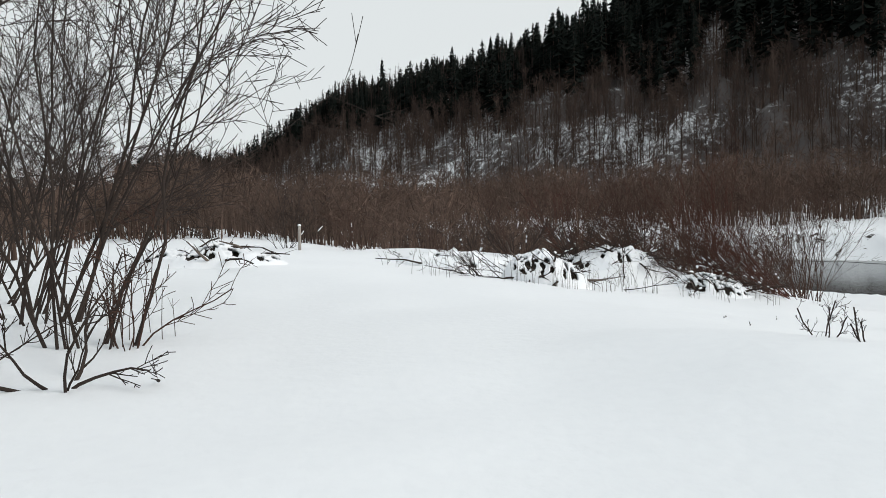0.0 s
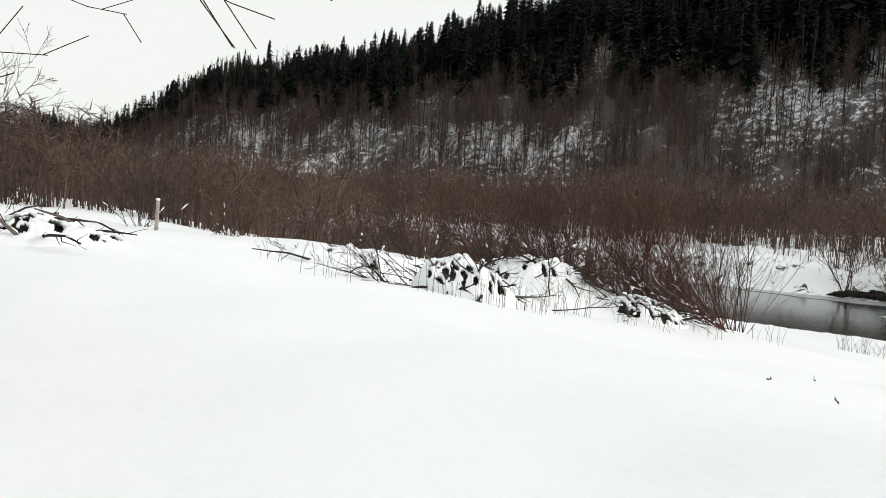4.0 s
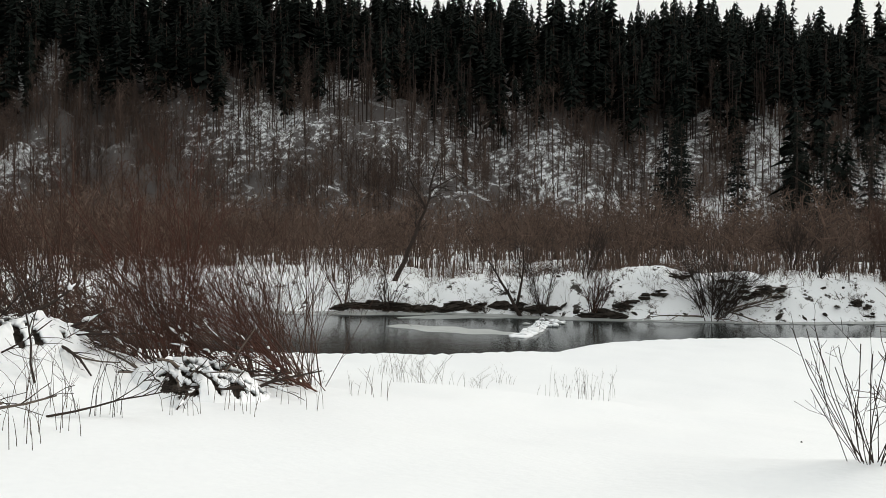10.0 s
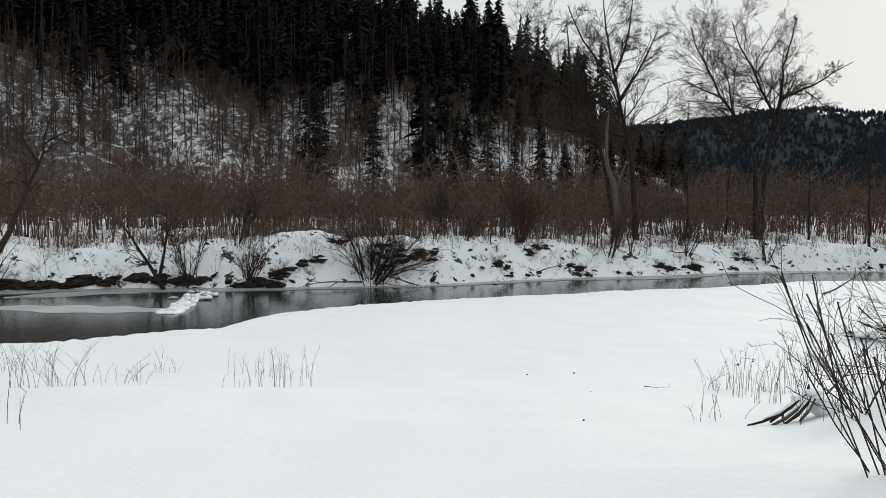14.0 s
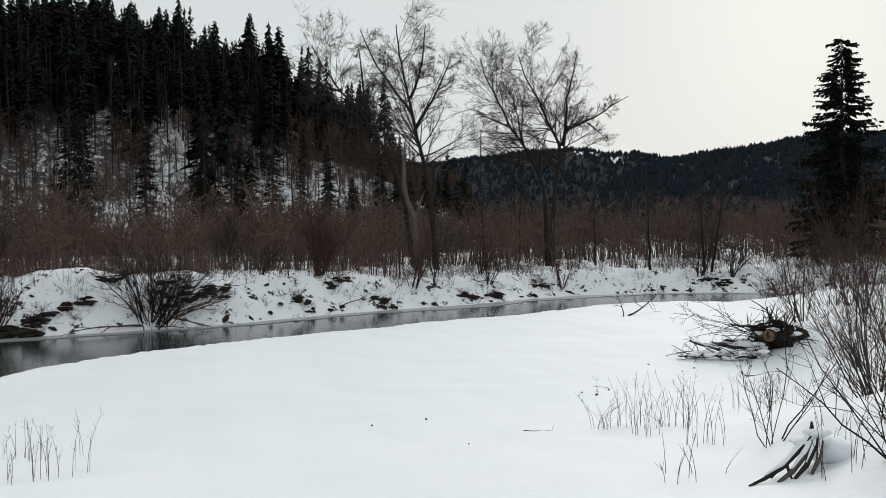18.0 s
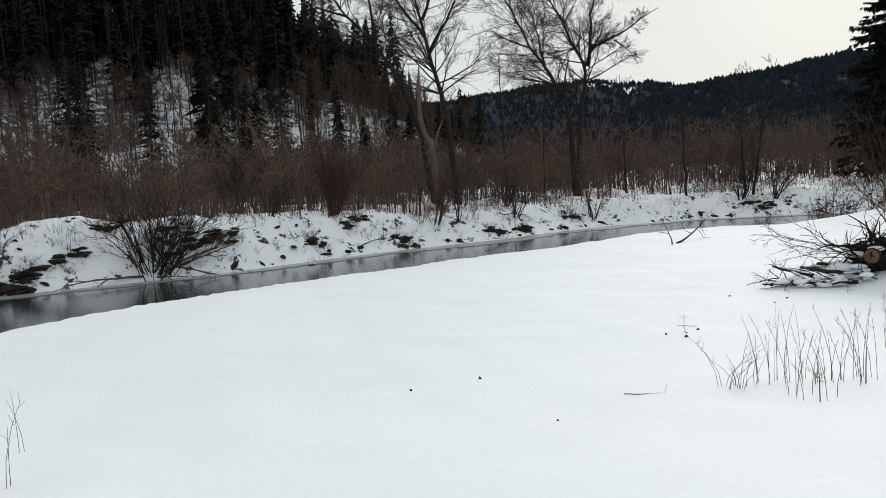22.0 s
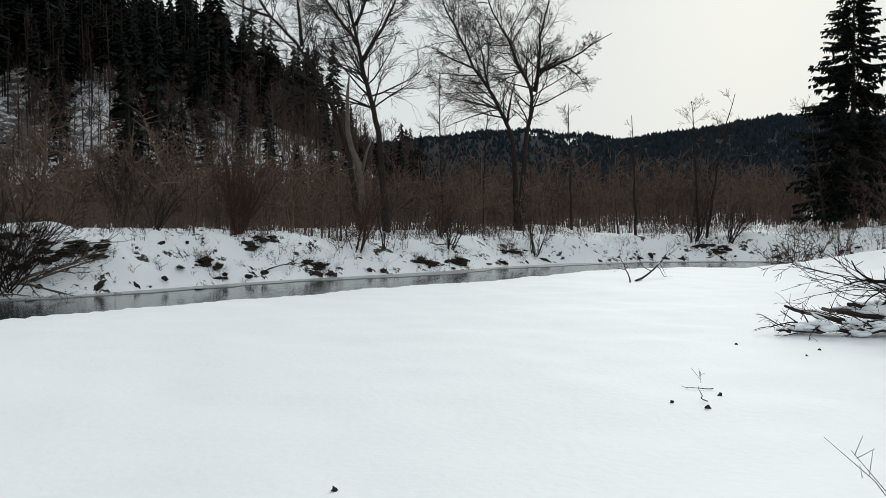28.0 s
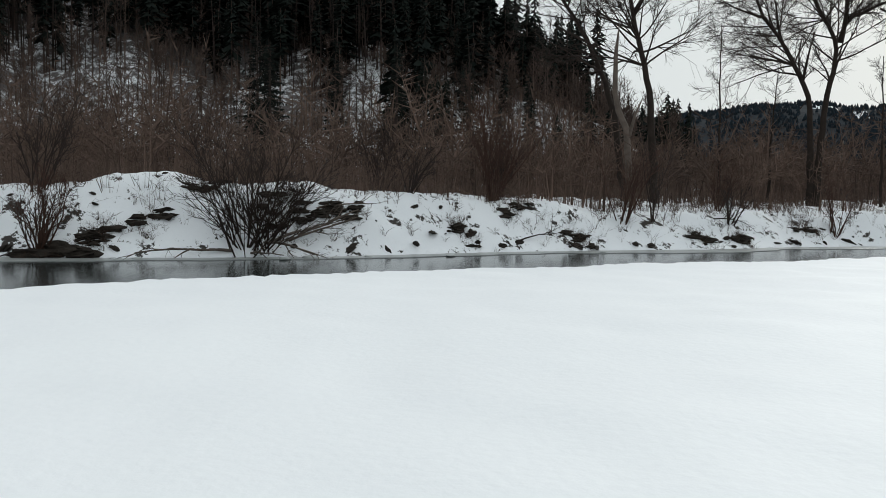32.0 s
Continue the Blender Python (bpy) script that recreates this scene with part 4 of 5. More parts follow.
shrub((3.3, 6.9), 4, .42, .5, 113, "few dark twigs poking out of the snowy rise", (.1, 0), M_BARK, .006, LOW, fine=.002)
shrub((3.3, 6.2), 3, .36, .4, 114, "few dark twigs poking out of the snowy rise", (-.3, 0), M_BARK, .006, LOW, fine=.002)
for q, (x, y) in enumerate([(11.5, 14.7)]):
    shrub((x, y), 4, 2.2, .9, 115 + q, "few dark leaning stems rising from the snow", (-.3 + .25 * q, .15), M_BARK, .017, SHRUB, twigs=M_TWIG)
shrub((10.85, 15.0), 26, 1.6, 1.7, 120, "young bare willow shoots standing in snow", (0, 0), M_BARK, .0052, [(6, .08, .06, 2, .3, 34, .4, 4), (3, .12, .06, 1, .2, 36, .5, 3), (1, .1, .05, 0, 0, 0, 0, 3)], fine=.0028)
shrub((17.4, 14.1), 12, 2.0, 2.2, 121, "spreading bare willow bush with long straight shoots", (0, .05), M_BARK, .011, LOW, fine=.003)
shrub((15.6, 13.7), 11, 2.3, 2.2, 122, "spreading bare willow bush with long straight shoots", (0, 0), M_BARK, .011, LOW, fine=.003)
shrub((20.4, 14.5), 7, 2.0, 1.7, 123, "small bare sapling with rising shoots", (0, 0), M_BARK, .009, LOW, fine=.003)
for q, (x, y, n, tall, wide) in enumerate([(27, 9.6, 12, 3.2, 3), (31, 8.0, 12, 4.2, 3), (35, 6.2, 12, 4.5, 3.5), (24, 9.6, 10, 3.0, 3), (40, 3.2, 11, 5.2, 3.6), (44.5, 2.0, 15, 6.0, 3.5), (48, 1.0, 12, 6.5, 4), (42.5, 5.4, 13, 5.0, 2.8), (52, .2, 10, 5.5, 4), (22, 11.5, 12, 2.6, 2.6), (20, 11.4, 7, 3.0, 2.6)]):
    shrub((x, y), n, tall, wide, 130 + q, "bare brown bush on the bank above the gravel bar", (0, .1), M_TWIG if q % 2 else M_BARK, .02, SHRUB, snow=.15)
# the fallen willow thicket by the water
for q, (x, y, n, tall, wide, lean, mat) in enumerate([(11.0, 25.3, 26, 4.2, 2.6, (-.75, .25), M_RED), (10.2, 26.4, 24, 4.4, 3.0, (-.5, .15), M_TWIG), (9.0, 27.2, 20, 4.6, 3.0, (-.3, .1), M_RED), (12.2, 27.0, 18, 4.5, 2.8, (-.2, .2), M_TWIG),
                                                       (7.2, 28.4, 18, 4.4, 3.2, (-.35, .2), M_TWIG), (5.0, 29.3, 16, 4.2, 3.2, (-.2, .2), M_RED), (13.5, 29.5, 18, 5.2, 3.0, (0, .1), M_TWIG), (10.5, 30.5, 18, 5.5, 3.2, (0, .1), M_RED), (7.5, 32, 18, 5.2, 3.5, (0, .1), M_TWIG),
                                                       (3.0, 31.5, 14, 4.0, 3.2, (0, .1), M_TWIG), (15.0, 33.5, 14, 5.0, 3.2, (0, .1), M_TWIG), (11.5, 35, 16, 5.8, 3.4, (0, .1), M_TWIG)]):
    shrub((x, y), n, tall, wide, 150 + q, "dense reddish-brown willow thicket laden with snow", lean, mat, .015, SHRUB, fine=.0034, snow=.6 if q < 7 else .2, low=.55 if q < 4 else .2, group="willow thicket by the water", load_by=.026 if q < 7 else .02)
for q, (x, y, n, tall, wide, lean) in enumerate([(6.4, 26.6, 20, 2.4, 2.6, (-.5, .1)), (4.6, 26.9, 18, 2.6, 2.8, (-.2, .2)), (8.0, 26.0, 20, 2.2, 2.6, (-.8, .1)), (2.6, 27.6, 16, 2.2, 2.6, (.1, .1)), (.2, 27.0, 12, 1.6, 2.2, (.2, .1)), (1.0, 21.6, 10, 1.5, 1.8, (-.9, -.1)), (-3.2, 29.5, 16, 2.4, 3.0, (0, .1)), (-5.8, 30.0, 16, 2.8, 3.0, (0, .1))]):
    shrub((x, y), n, tall, wide, 230 + q, "low arching brush bowed down under clots of snow", lean, M_BARK if q % 2 else M_TWIG, .013, SHRUB, fine=.0034, snow=.5, low=.6, group="snowy brush behind the heap", load_by=.027)
# far bank
BANK = [(42.4, 63.6, 9, 6, 3, 0), (44.5, 60.5, 8, 4, 2.5, 0), (51.4, 50.3, 12, 5.5, 3.4, 0), (53.2, 46.8, 16, 3.2, 2.4, 1), (57.8, 39.5, 30, 5.2, 5.2, 1), (58.4, 38.8, 14, 4.2, 5.0, 0), (72.9, 31.9, 22, 6.5, 3.0, 0), (77, 41, 16, 5, 3, 0),
        (83.5, 34, 16, 6, 3, 0), (75.9, 24.6, 9, 4.6, 2.4, 0), (76.7, 22.8, 4, 5.2, 1.6, 0), (81.9, 18.2, 7, 3.0, 2.4, 0), (87.7, 10.9, 8, 5.0, 2.6, 0), (92.6, -3.8, 12, 5, 3, 1), (92.4, -7, 10, 4, 3, 0), (84.5, 18.8, 8, 4, 2.5, 0), (66.5, 35, 8, 3.2, 2.4, 0), (55.5, 49, 9, 5, 3, 0)]
for q, (x, y, n, tall, wide, low) in enumerate(BANK):
    shrub((x, y), n, tall, wide, 180 + q, "many-stemmed bare bush rooted in the broken far bank", (-.1, -.15), M_BARK if q % 3 else M_TWIG, .046, SHRUB, snow=.3, fine=.011, low=.35 * low, group="bushes along the far bank")


# ---- broken earth of the far bank ----
def lump(name, seed, size, rough, mat, rings=5, sides=9):
    rng = np.random.default_rng(seed)
    g = Geo()
    g.blob((0, 0, 0), np.array(size), rng, rough, rings, sides)
    v, f = g.arrays()
    return mesh_of(name, v, f, mat, False)


rb = random.Random(9)
CLODS = [lump("earth_clod", 300 + q, ((.24, .15, .12), (.16, .15, .15), (.36, .16, .10), (.15, .12, .10), (.28, .2, .08), (.2, .11, .16))[q], .24, M_SOIL_SHADE, 7, 11) for q in range(6)]
for q in range(260):
    k = rb.uniform(.27, .86) * (len(far_line) - 1)
    i = int(k)
    p = far_line[i] * (1 - k + i) + far_line[i + 1] * (k - i)
    d = far_line[i + 1] - far_line[i]
    d = d / np.hypot(*d)
    off = .3 + (rb.random() ** 2.8) * 3.2
    x, y = p[0] - d[1] * off, p[1] + d[0] * off
    ob = new("earth_clod", CLODS[rb.randrange(6)])
    ob.location = (x, y, ground_at(x, y) - .07 * rb.random())
    ob.rotation_euler = (rb.uniform(-.6, .6), rb.uniform(-.6, .6), rb.uniform(0, 6.3))
    s = rb.uniform(.3, 1.3) * (1.2 if off < 1.2 else .8)
    ob.scale = (s * 1.3, s, s * .7)
    tagged(ob, "dark wet clod of earth breaking through bank snow", "earth clod", "earth clods along the far bank")
SCARS = [(56.4, 43.6, 1.0, .5), (53.0, 46.4, 1.5, 1.0), (59.8, 38.6, 1.8, .7), (61.9, 36.6, 1.3, .7), (71.0, 30.2, 1.3, .35), (77.9, 19.8, .9, .4), (86.6, 12.9, 1.6, .3), (46.3, 58.3, 2.2, .8), (49.3, 54.9, 1.6, .8), (43.4, 62.4, 1.8, .9), (51.0, 51.2, 1.4, .8), (72.3, 26.6, 1.0, .4), (92.0, -5.2, 1.8, .5), (58.9, 42.4, 1.0, .3), (66.9, 32.0, 1.0, .5), (80.5, 17.6, .9, .4), (44.9, 60.4, 1.6, .7), (54.6, 45.0, .8, .5)]
for q, (x, y, long, high) in enumerate(SCARS):
    rng = np.random.default_rng(400 + q)
    near_i = int(np.argmin(np.hypot(far_line[:, 0] - x, far_line[:, 1] - y)))
    dd = far_line[min(near_i + 1, len(far_line) - 1)] - far_line[near_i - 1]
    turn = math.atan2(dd[1], dd[0])
    scar = thing("earth_scar", (x, y, ground_at(x, y)), "dark bare earth under the snowy lip of the bank", "earth bank", "earth scars along the far bank")
    grand = 1.6 if x < 54 else 1.15
    for _ in range(15):
        u = rng.uniform(-1, 1) * long * .75 * grand
        px, py = math.cos(turn) * u + rng.normal(0, .15), math.sin(turn) * u + rng.normal(0, .15)
        g = Geo()
        g.blob((px, py, ground_at(x + px, y + py) - scar.location.z + rng.uniform(-.16, .3) * high), np.array([.48, .18, .13]) * rng.uniform(.5, 1.2) * (.5 + .5 * high) * grand, rng, .38, 6, 10, turn + rng.normal(0, .3))
        part("earth_lump", g, M_SOIL_SHADE, scar, smooth=False)

x, y, tall = [], [], []
for sx, sy, long, high in SCARS:
    for _ in range(int(45 * long)):
        x.append(sx + rb.gauss(0, .45) * long)
        y.append(sy + rb.gauss(0, .45) * long)
        tall.append(rb.uniform(.15, .55))
for q in range(300):
    k = rb.randrange(int(len(far_line) * .27), int(len(far_line) * .86))
    d = far_line[k + 1] - far_line[k]
    d = d / np.hypot(*d)
    off = .2 + 4 * rb.random() ** 1.6
    x.append(far_line[k][0] - d[1] * off + rb.gauss(0, .5))
    y.append(far_line[k][1] + d[0] * off + rb.gauss(0, .5))
    tall.append(rb.uniform(.15, .6))
scatter("bank_grass", [scrub_template(440 + q, 9, 1, 1.3, .02) for q in range(4)], set_down(np.array(x), np.array(y)), np.array(tall), M_STALK, "dry grass and roots hanging on the broken bank", "dry grass", 37)

# fallen branches round the big bush on the far bank, and other dead wood
def dead_branch(place, heading, length, r, seed, label, rise=.15, snow=.6, mat=None, kids=4, group="", z=None):
    rng = random.Random(seed)
    x, y = place
    root = thing("fallen_branch", (x, y, (ground_at(x, y) if z is None else z)), label, "branch", group)
    spec = [(6, .10, -.01, kids, .25, 35, .4, 6), (4, .14, .02, 3, .3, 40, .5, 4), (2, .12, 0, 0, 0, 0, 0, 3)]
    out = [[], [], []]
    a = radians(heading)
    grow(rng, (0, 0, r * .6), tuple(unit((math.cos(a), math.sin(a), rise))), length, r, spec, out)
    for limbs in out:
        for pts, _, _ in limbs:
            low = height(pts[:, 0] + x, pts[:, 1] + y) - root.location.z + .01
            pts[:, 2] = np.maximum(pts[:, 2], low)
    main = part("bough", geo_of(out[0]), mat or M_BARK, root)
    if out[1]:
        tagged(part("branchwork", geo_of(out[1] + out[2], .006), mat or M_BARK, main), kind="stuff")
    if snow:
        load = part("snow_load", snow_on(out[0] + out[1], rng, snow, .035), M_CAP, root)
        if load:
            tagged(load, kind="stuff")
    return root


for q, (x, y, h, long, r, rise) in enumerate([(58.6, 38.7, -60, 4.2, .09, .55), (58.9, 38.4, -40, 4.0, .08, .4), (59.2, 38.2, -75, 3.4, .07, .3), (58.4, 38.9, -95, 3.2, .07, .1), (57.2, 39.9, 130, 4.2, .08, .12), (57.6, 39.2, -120, 2.6, .06, .0), (60.8, 37.6, -50, 3.0, .06, .2)]):
    dead_branch((x, y), h, long, r, 420 + q, "dead grey branch lying over the bank with snow on it", rise, .8, M_LOG, group="dead branches under the big bush")
dead_branch((61.3, 9.2), -38, 5.0, .06, 430, "dark fallen branch lying on the snowy bar", .06, .1, kids=7)
dead_branch((60.8, 9.6), -10, 3.0, .04, 431, "dark fallen branch lying on the snowy bar", .3, 0, kids=5)
dead_branch((69, 29.5), -50, 3.0, .05, 433, "dead branch hanging down the far bank", .2, .3)
dead_branch((80.5, 19.2), -55, 3.0, .05, 434, "dead branch hanging down the far bank", .2, .3)
dead_branch((51.0, 49.8), -70, 3.0, .06, 435, "dead branch frozen into the ice edge", .1, .6, z=WATER + .05)

# ---- ice and snow in the river ----
t = np.linspace(0, 1, 24)
spine = np.stack([np.interp(t, [0, .5, 1], [38.0, 39.0, 40.6]), np.interp(t, [0, .5, 1], [53.0, 47.8, 43.6])], -1)
wide = 1.7 * np.sin(np.pi * np.clip(t * .9 + .08, 0, 1)) ** .7 * (1 + .18 * np.sin(t * 21))
strip("ice_floe", shifted(spine, wide), shifted(spine, -wide * .8), WATER + .02, M_ICEPALE, "pale ice sheet frozen in the pool", "ice", thick=.04)
spine = np.stack([np.interp(t, [0, 1], [52.5, 41.8]), np.interp(t, [0, 1], [50.0, 56.5])], -1)
wide = 1.5 * np.sin(np.pi * np.clip(t * .94 + .03, 0, 1)) ** .6 * (1 + .2 * np.sin(t * 17 + 1))
strip("ice_floe", shifted(spine, wide), shifted(spine, -wide), WATER + .016, M_ICE, "thin grey ice on the still pool", "ice", thick=.03)
spit = thing("snow_spit", (44, 45, WATER), "lumpy snow lying on a jam of ice and sticks", "snow bank")
rs = np.random.default_rng(8)
for q in range(7):
    u = (q + .5) / 7
    g = Geo()
    g.blob((4.4 - 9.0 * u, 2.1 - 4.2 * u + rs.normal(0, .15), .03), np.array([1.15, .55 + .25 * rs.random(), .13]), rs, .09, 8, 18, .44)
    part("snow_sheet", g, M_CAP, spit)
for q in range(60):
    u = rs.random()
    g = Geo()
    g.blob((4.4 - 9.2 * u + rs.normal(0, .3), 2.1 - 4.3 * u + rs.normal(0, .4) * (1.2 - u), .1 + .08 * rs.random()), np.array([.26, .2, .12]) * rs.uniform(.4, 1.3), rs, .16, 6, 10, rs.uniform(0, 3))
    part("snow_lump", g, M_CAP, spit)
for q in range(14):
    u = rs.random() * .7
    out = [[], []]
    h = rs.uniform(0, 6.28)
    grow(random.Random(900 + q), (4.2 - 9.0 * u, 2.0 - 4.2 * u, .12), tuple(unit((math.cos(h), math.sin(h), rs.uniform(.05, .5)))), rs.uniform(.5, 1.3), .03, [(4, .16, -.02, 3, .3, 40, .5, 5), (2, .15, 0, 0, 0, 0, 0, 3)], out)
    part("stick", geo_of(out[0] + out[1], .008), M_BARK, spit)
for q in range(9):
    rng = np.random.default_rng(450 + q)
    g = Geo()
    g.blob((0, 0, 0), np.array([.35, .25, .08]) * rng.uniform(.5, 1.4), rng, .2, 4, 8)
    v, f = g.arrays()
    ob = new("ice_chunk", mesh_of("ice_chunk", v, f, M_ICEPALE))
    k = [(57, 37.2), (60.2, 34.6), (58.3, 36.6), (46.5, 46.2), (47.6, 45.6), (54.2, 42.6), (63, 31.5), (70, 25), (45.4, 47.2)][q]
    ob.location = (*k, WATER + .05)
    tagged(ob, "small white chunk of ice in the river", "ice chunk", "ice chunks in the river")


# ---- dry plants standing in the snow ----
def tuft(place, count, tall, wide, seed, label, mat=None, lean=.25, thick=.0048):
    rng = random.Random(seed)
    x, y = place
    root = thing("dry_weeds", (x, y, ground_at(x, y)), label, "dry weeds", "dry weeds in the snow")
    for q in range(count):
        a = rng.uniform(0, 6.283)
        r = wide * math.sqrt(rng.random())
        px, py = r * math.cos(a), r * math.sin(a)
        z = ground_at(x + px, y + py) - root.location.z
        h = tall * rng.uniform(.4, 1.1)
        b = rng.uniform(0, 6.283)
        k = rng.uniform(.2, 1.6) * lean
        pts = [(px + math.cos(b) * k * h * u * u, py + math.sin(b) * k * h * u * u, z - .05 + h * u * (1 - .12 * k * u)) for u in (0, .35, .7, 1)]
        g = Geo()
        g.tube(pts, [thick, thick * .9, thick * .7, thick * .4], 3)
        for _ in range(rng.randrange(0, 4)):
            u = rng.uniform(.4, .95)
            p = np.array(pts[1]) * (1 - u) + np.array(pts[3]) * u
            g.tube([p, p + np.array([rng.gauss(0, .06), rng.gauss(0, .06), rng.uniform(.05, .16)])], [thick * .6, thick * .3], 3)
        part("stalk", g, mat or M_STALK, root)
    return root


for q, (x, y, n, tall, wide, mat, lean) in enumerate([
        (20.6, 32.2, 34, 1.3, 1.0, M_STALK, .5), (22.2, 31.4, 16, .9, .8, M_STALK, .6), (24.7, 31.8, 9, .8, .4, M_STALK, .25), (25.4, 29.3, 9, 1.0, .8, M_STALK, .2), (25.0, 27.9, 9, 1.0, .7, M_STALK, .2), (22.3, 26.4, 16, 1.1, .7, M_STALK, .15), (21.2, 26.9, 8, .8, .7, M_STALK, .2),
        (24.0, 36.7, 30, 1.1, 1.1, M_STALK, .5), (25.9, 16.2, 14, .8, .3, M_BARK, .6), (25.9, 15.4, 22, 1.2, .6, M_STALK, .22), (25.5, 14.6, 18, 1.15, .5, M_STALK, .25), (24.4, 15.6, 9, 1.1, .5, M_BARK, .4), (25.8, 14.9, 7, .35, .12, M_RED, .6), (21.8, 15.0, 12, 1.0, .5, M_STALK, .2), (18.6, 16.2, 8, .6, .5, M_BARK, .5),
        (30.2, 11.0, 12, 1.0, .6, M_STALK, .2), (28.6, 12.2, 12, 1.2, .7, M_STALK, .2), (6.0, 23.2, 14, 1.3, .35, M_BARK, .3), (7.2, 23.4, 9, .8, .35, M_STALK, .4), (8.3, 23.6, 12, .9, .6, M_STALK, .25), (9.6, 23.9, 10, .8, .6, M_STALK, .25), (3.4, 21.8, 16, .8, .8, M_STALK, .1), (1.2, 21.8, 5, 1.2, .4, M_BARK, .2),
        (-1.5, 22.5, 4, .5, .3, M_BARK, .3), (2.0, 20.5, 14, .9, .5, M_STALK, .12), (2.9, 20.3, 16, .8, .5, M_STALK, .15), (3.9, 20.7, 14, .8, .5, M_STALK, .15), (.1, 19.4, 2, 1.35, .06, M_BARK, .3), (-.4, 20.4, 8, .8, .5, M_STALK, .25), (5.5, 24.0, 16, 1.0, .4, M_STALK, .4), (4.7, 21.6, 10, .7, .5, M_STALK, .2), (16.6, 13.9, 12, 1.1, .5, M_STALK, .3), (18.4, 14.0, 14, 1.0, .6, M_STALK, .3), (11.8, 24.4, 10, .8, .5, M_RED, .4), (13.6, 13.2, 14, 1.2, .8, M_STALK, .25), (-3.4, 8.2, 12, 1.0, .6, M_STALK, .2), (17.4, 14.4, 10, .9, .6, M_RED, .3)]):
    tuft((x, y), n, tall, wide, 500 + q, "dry brown stalks standing out of the snow", mat, lean)


# ---- brushwood under snow ----
def brush_heap(place, size, sticks, seed, label, caps=7, holes=0.0):
    rng = random.Random(seed)
    nr = np.random.default_rng(seed)
    x, y = place
    a, b, c = size
    root = thing("brush_heap", (x, y, ground_at(x, y) - .05), label, "brush heap")
    z0 = root.location.z
    for q in range(sticks):
        px, py = rng.uniform(-a, a) * .8, rng.uniform(-b, b) * .8
        z = ground_at(x + px, y + py) - z0 + rng.uniform(.02, c * .7) * max(.15, 1 - (px / a) ** 2 - (py / b) ** 2)
        h = rng.uniform(0, 6.283)
        out = [[], []]
        grow(rng, (px, py, z), tuple(unit((math.cos(h), math.sin(h), rng.uniform(-.25, .45)))), rng.uniform(.7, 2.0), rng.uniform(.012, .045), [(4, .16, -.03, 3, .2, 40, .45, 5), (3, .16, -.04, 0, 0, 0, 0, 3)], out)
        stick = part("stick", geo_of(out[0]), M_BARK if q % 3 else M_LOG, root)
        if out[1]:
            tagged(part("branchwork", geo_of(out[1], .005), M_BARK, stick), kind="stuff")
        if q % 2:
            load = part("snow_load", snow_on(out[0], rng, 1, .04), M_CAP, stick)
            if load:
                tagged(load, kind="stuff")
    # the mantle of snow, broken open into hollows with a dark sheet behind
    n = 124 if holes > .85 else 84
    u, v = np.meshgrid(np.linspace(-1, 1, n), np.linspace(-1, 1, n), indexing="ij")
    px, py = u * a * 1.15, v * b * 1.15
    dome = np.maximum(0, 1 - (u ** 2 + v ** 2)) ** .6
    knob, pit = np.zeros(u.shape), np.zeros(u.shape)
    for _ in range(60):
        knob += rng.uniform(-.6, 1) * bump(px, py, rng.uniform(-a, a), rng.uniform(-b, b), rng.uniform(.12, .4), rng.uniform(.1, .3), rng.uniform(0, 3))
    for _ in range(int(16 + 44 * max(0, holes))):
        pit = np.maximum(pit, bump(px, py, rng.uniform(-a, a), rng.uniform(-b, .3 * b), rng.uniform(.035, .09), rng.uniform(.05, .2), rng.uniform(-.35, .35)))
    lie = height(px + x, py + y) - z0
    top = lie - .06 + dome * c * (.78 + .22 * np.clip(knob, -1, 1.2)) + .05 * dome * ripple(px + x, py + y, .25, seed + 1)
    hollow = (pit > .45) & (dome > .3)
    q0 = (np.arange(n - 1)[:, None] * n + np.arange(n - 1)[None]).ravel()
    faces = np.stack([q0, q0 + n, q0 + n + 1, q0 + 1], -1)
    keep = (hollow.ravel()[faces].sum(1) < 2) & (dome.ravel()[faces].max(1) > 0)
    mantle = new("snow_mantle", mesh_of("snow_mantle", np.stack([px, py, top], -1).reshape(-1, 3), faces[keep], M_CAP))
    mantle.parent = root
    thick = mantle.modifiers.new("thickness", "SOLIDIFY")
    thick.thickness, thick.offset = .05, -1
    # Dark sheet added below the mantle, painting the shade within its hollows.
    core = new("shade_core", mesh_of("shade_core", np.stack([px, py, lie - .12 + dome * c * (.66 + .16 * ripple(px + x, py + y, .22, seed + 5))], -1).reshape(-1, 3), faces[dome.ravel()[faces].max(1) > .05], M_SOIL_SHADE))
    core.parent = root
    for q in range(caps // 2):
        g = Geo()
        u, v = rng.uniform(-.7, .7), rng.uniform(-1.0, .2)
        g.blob((u * a, v * b, ground_at(x + u * a, y + v * b) - z0 + .1), np.array([.13, .1, .08]) * rng.uniform(.5, 1.2), nr, .25, 6, 10)
        part("clod", g, M_SOIL_SHADE, root, smooth=False)
    return root


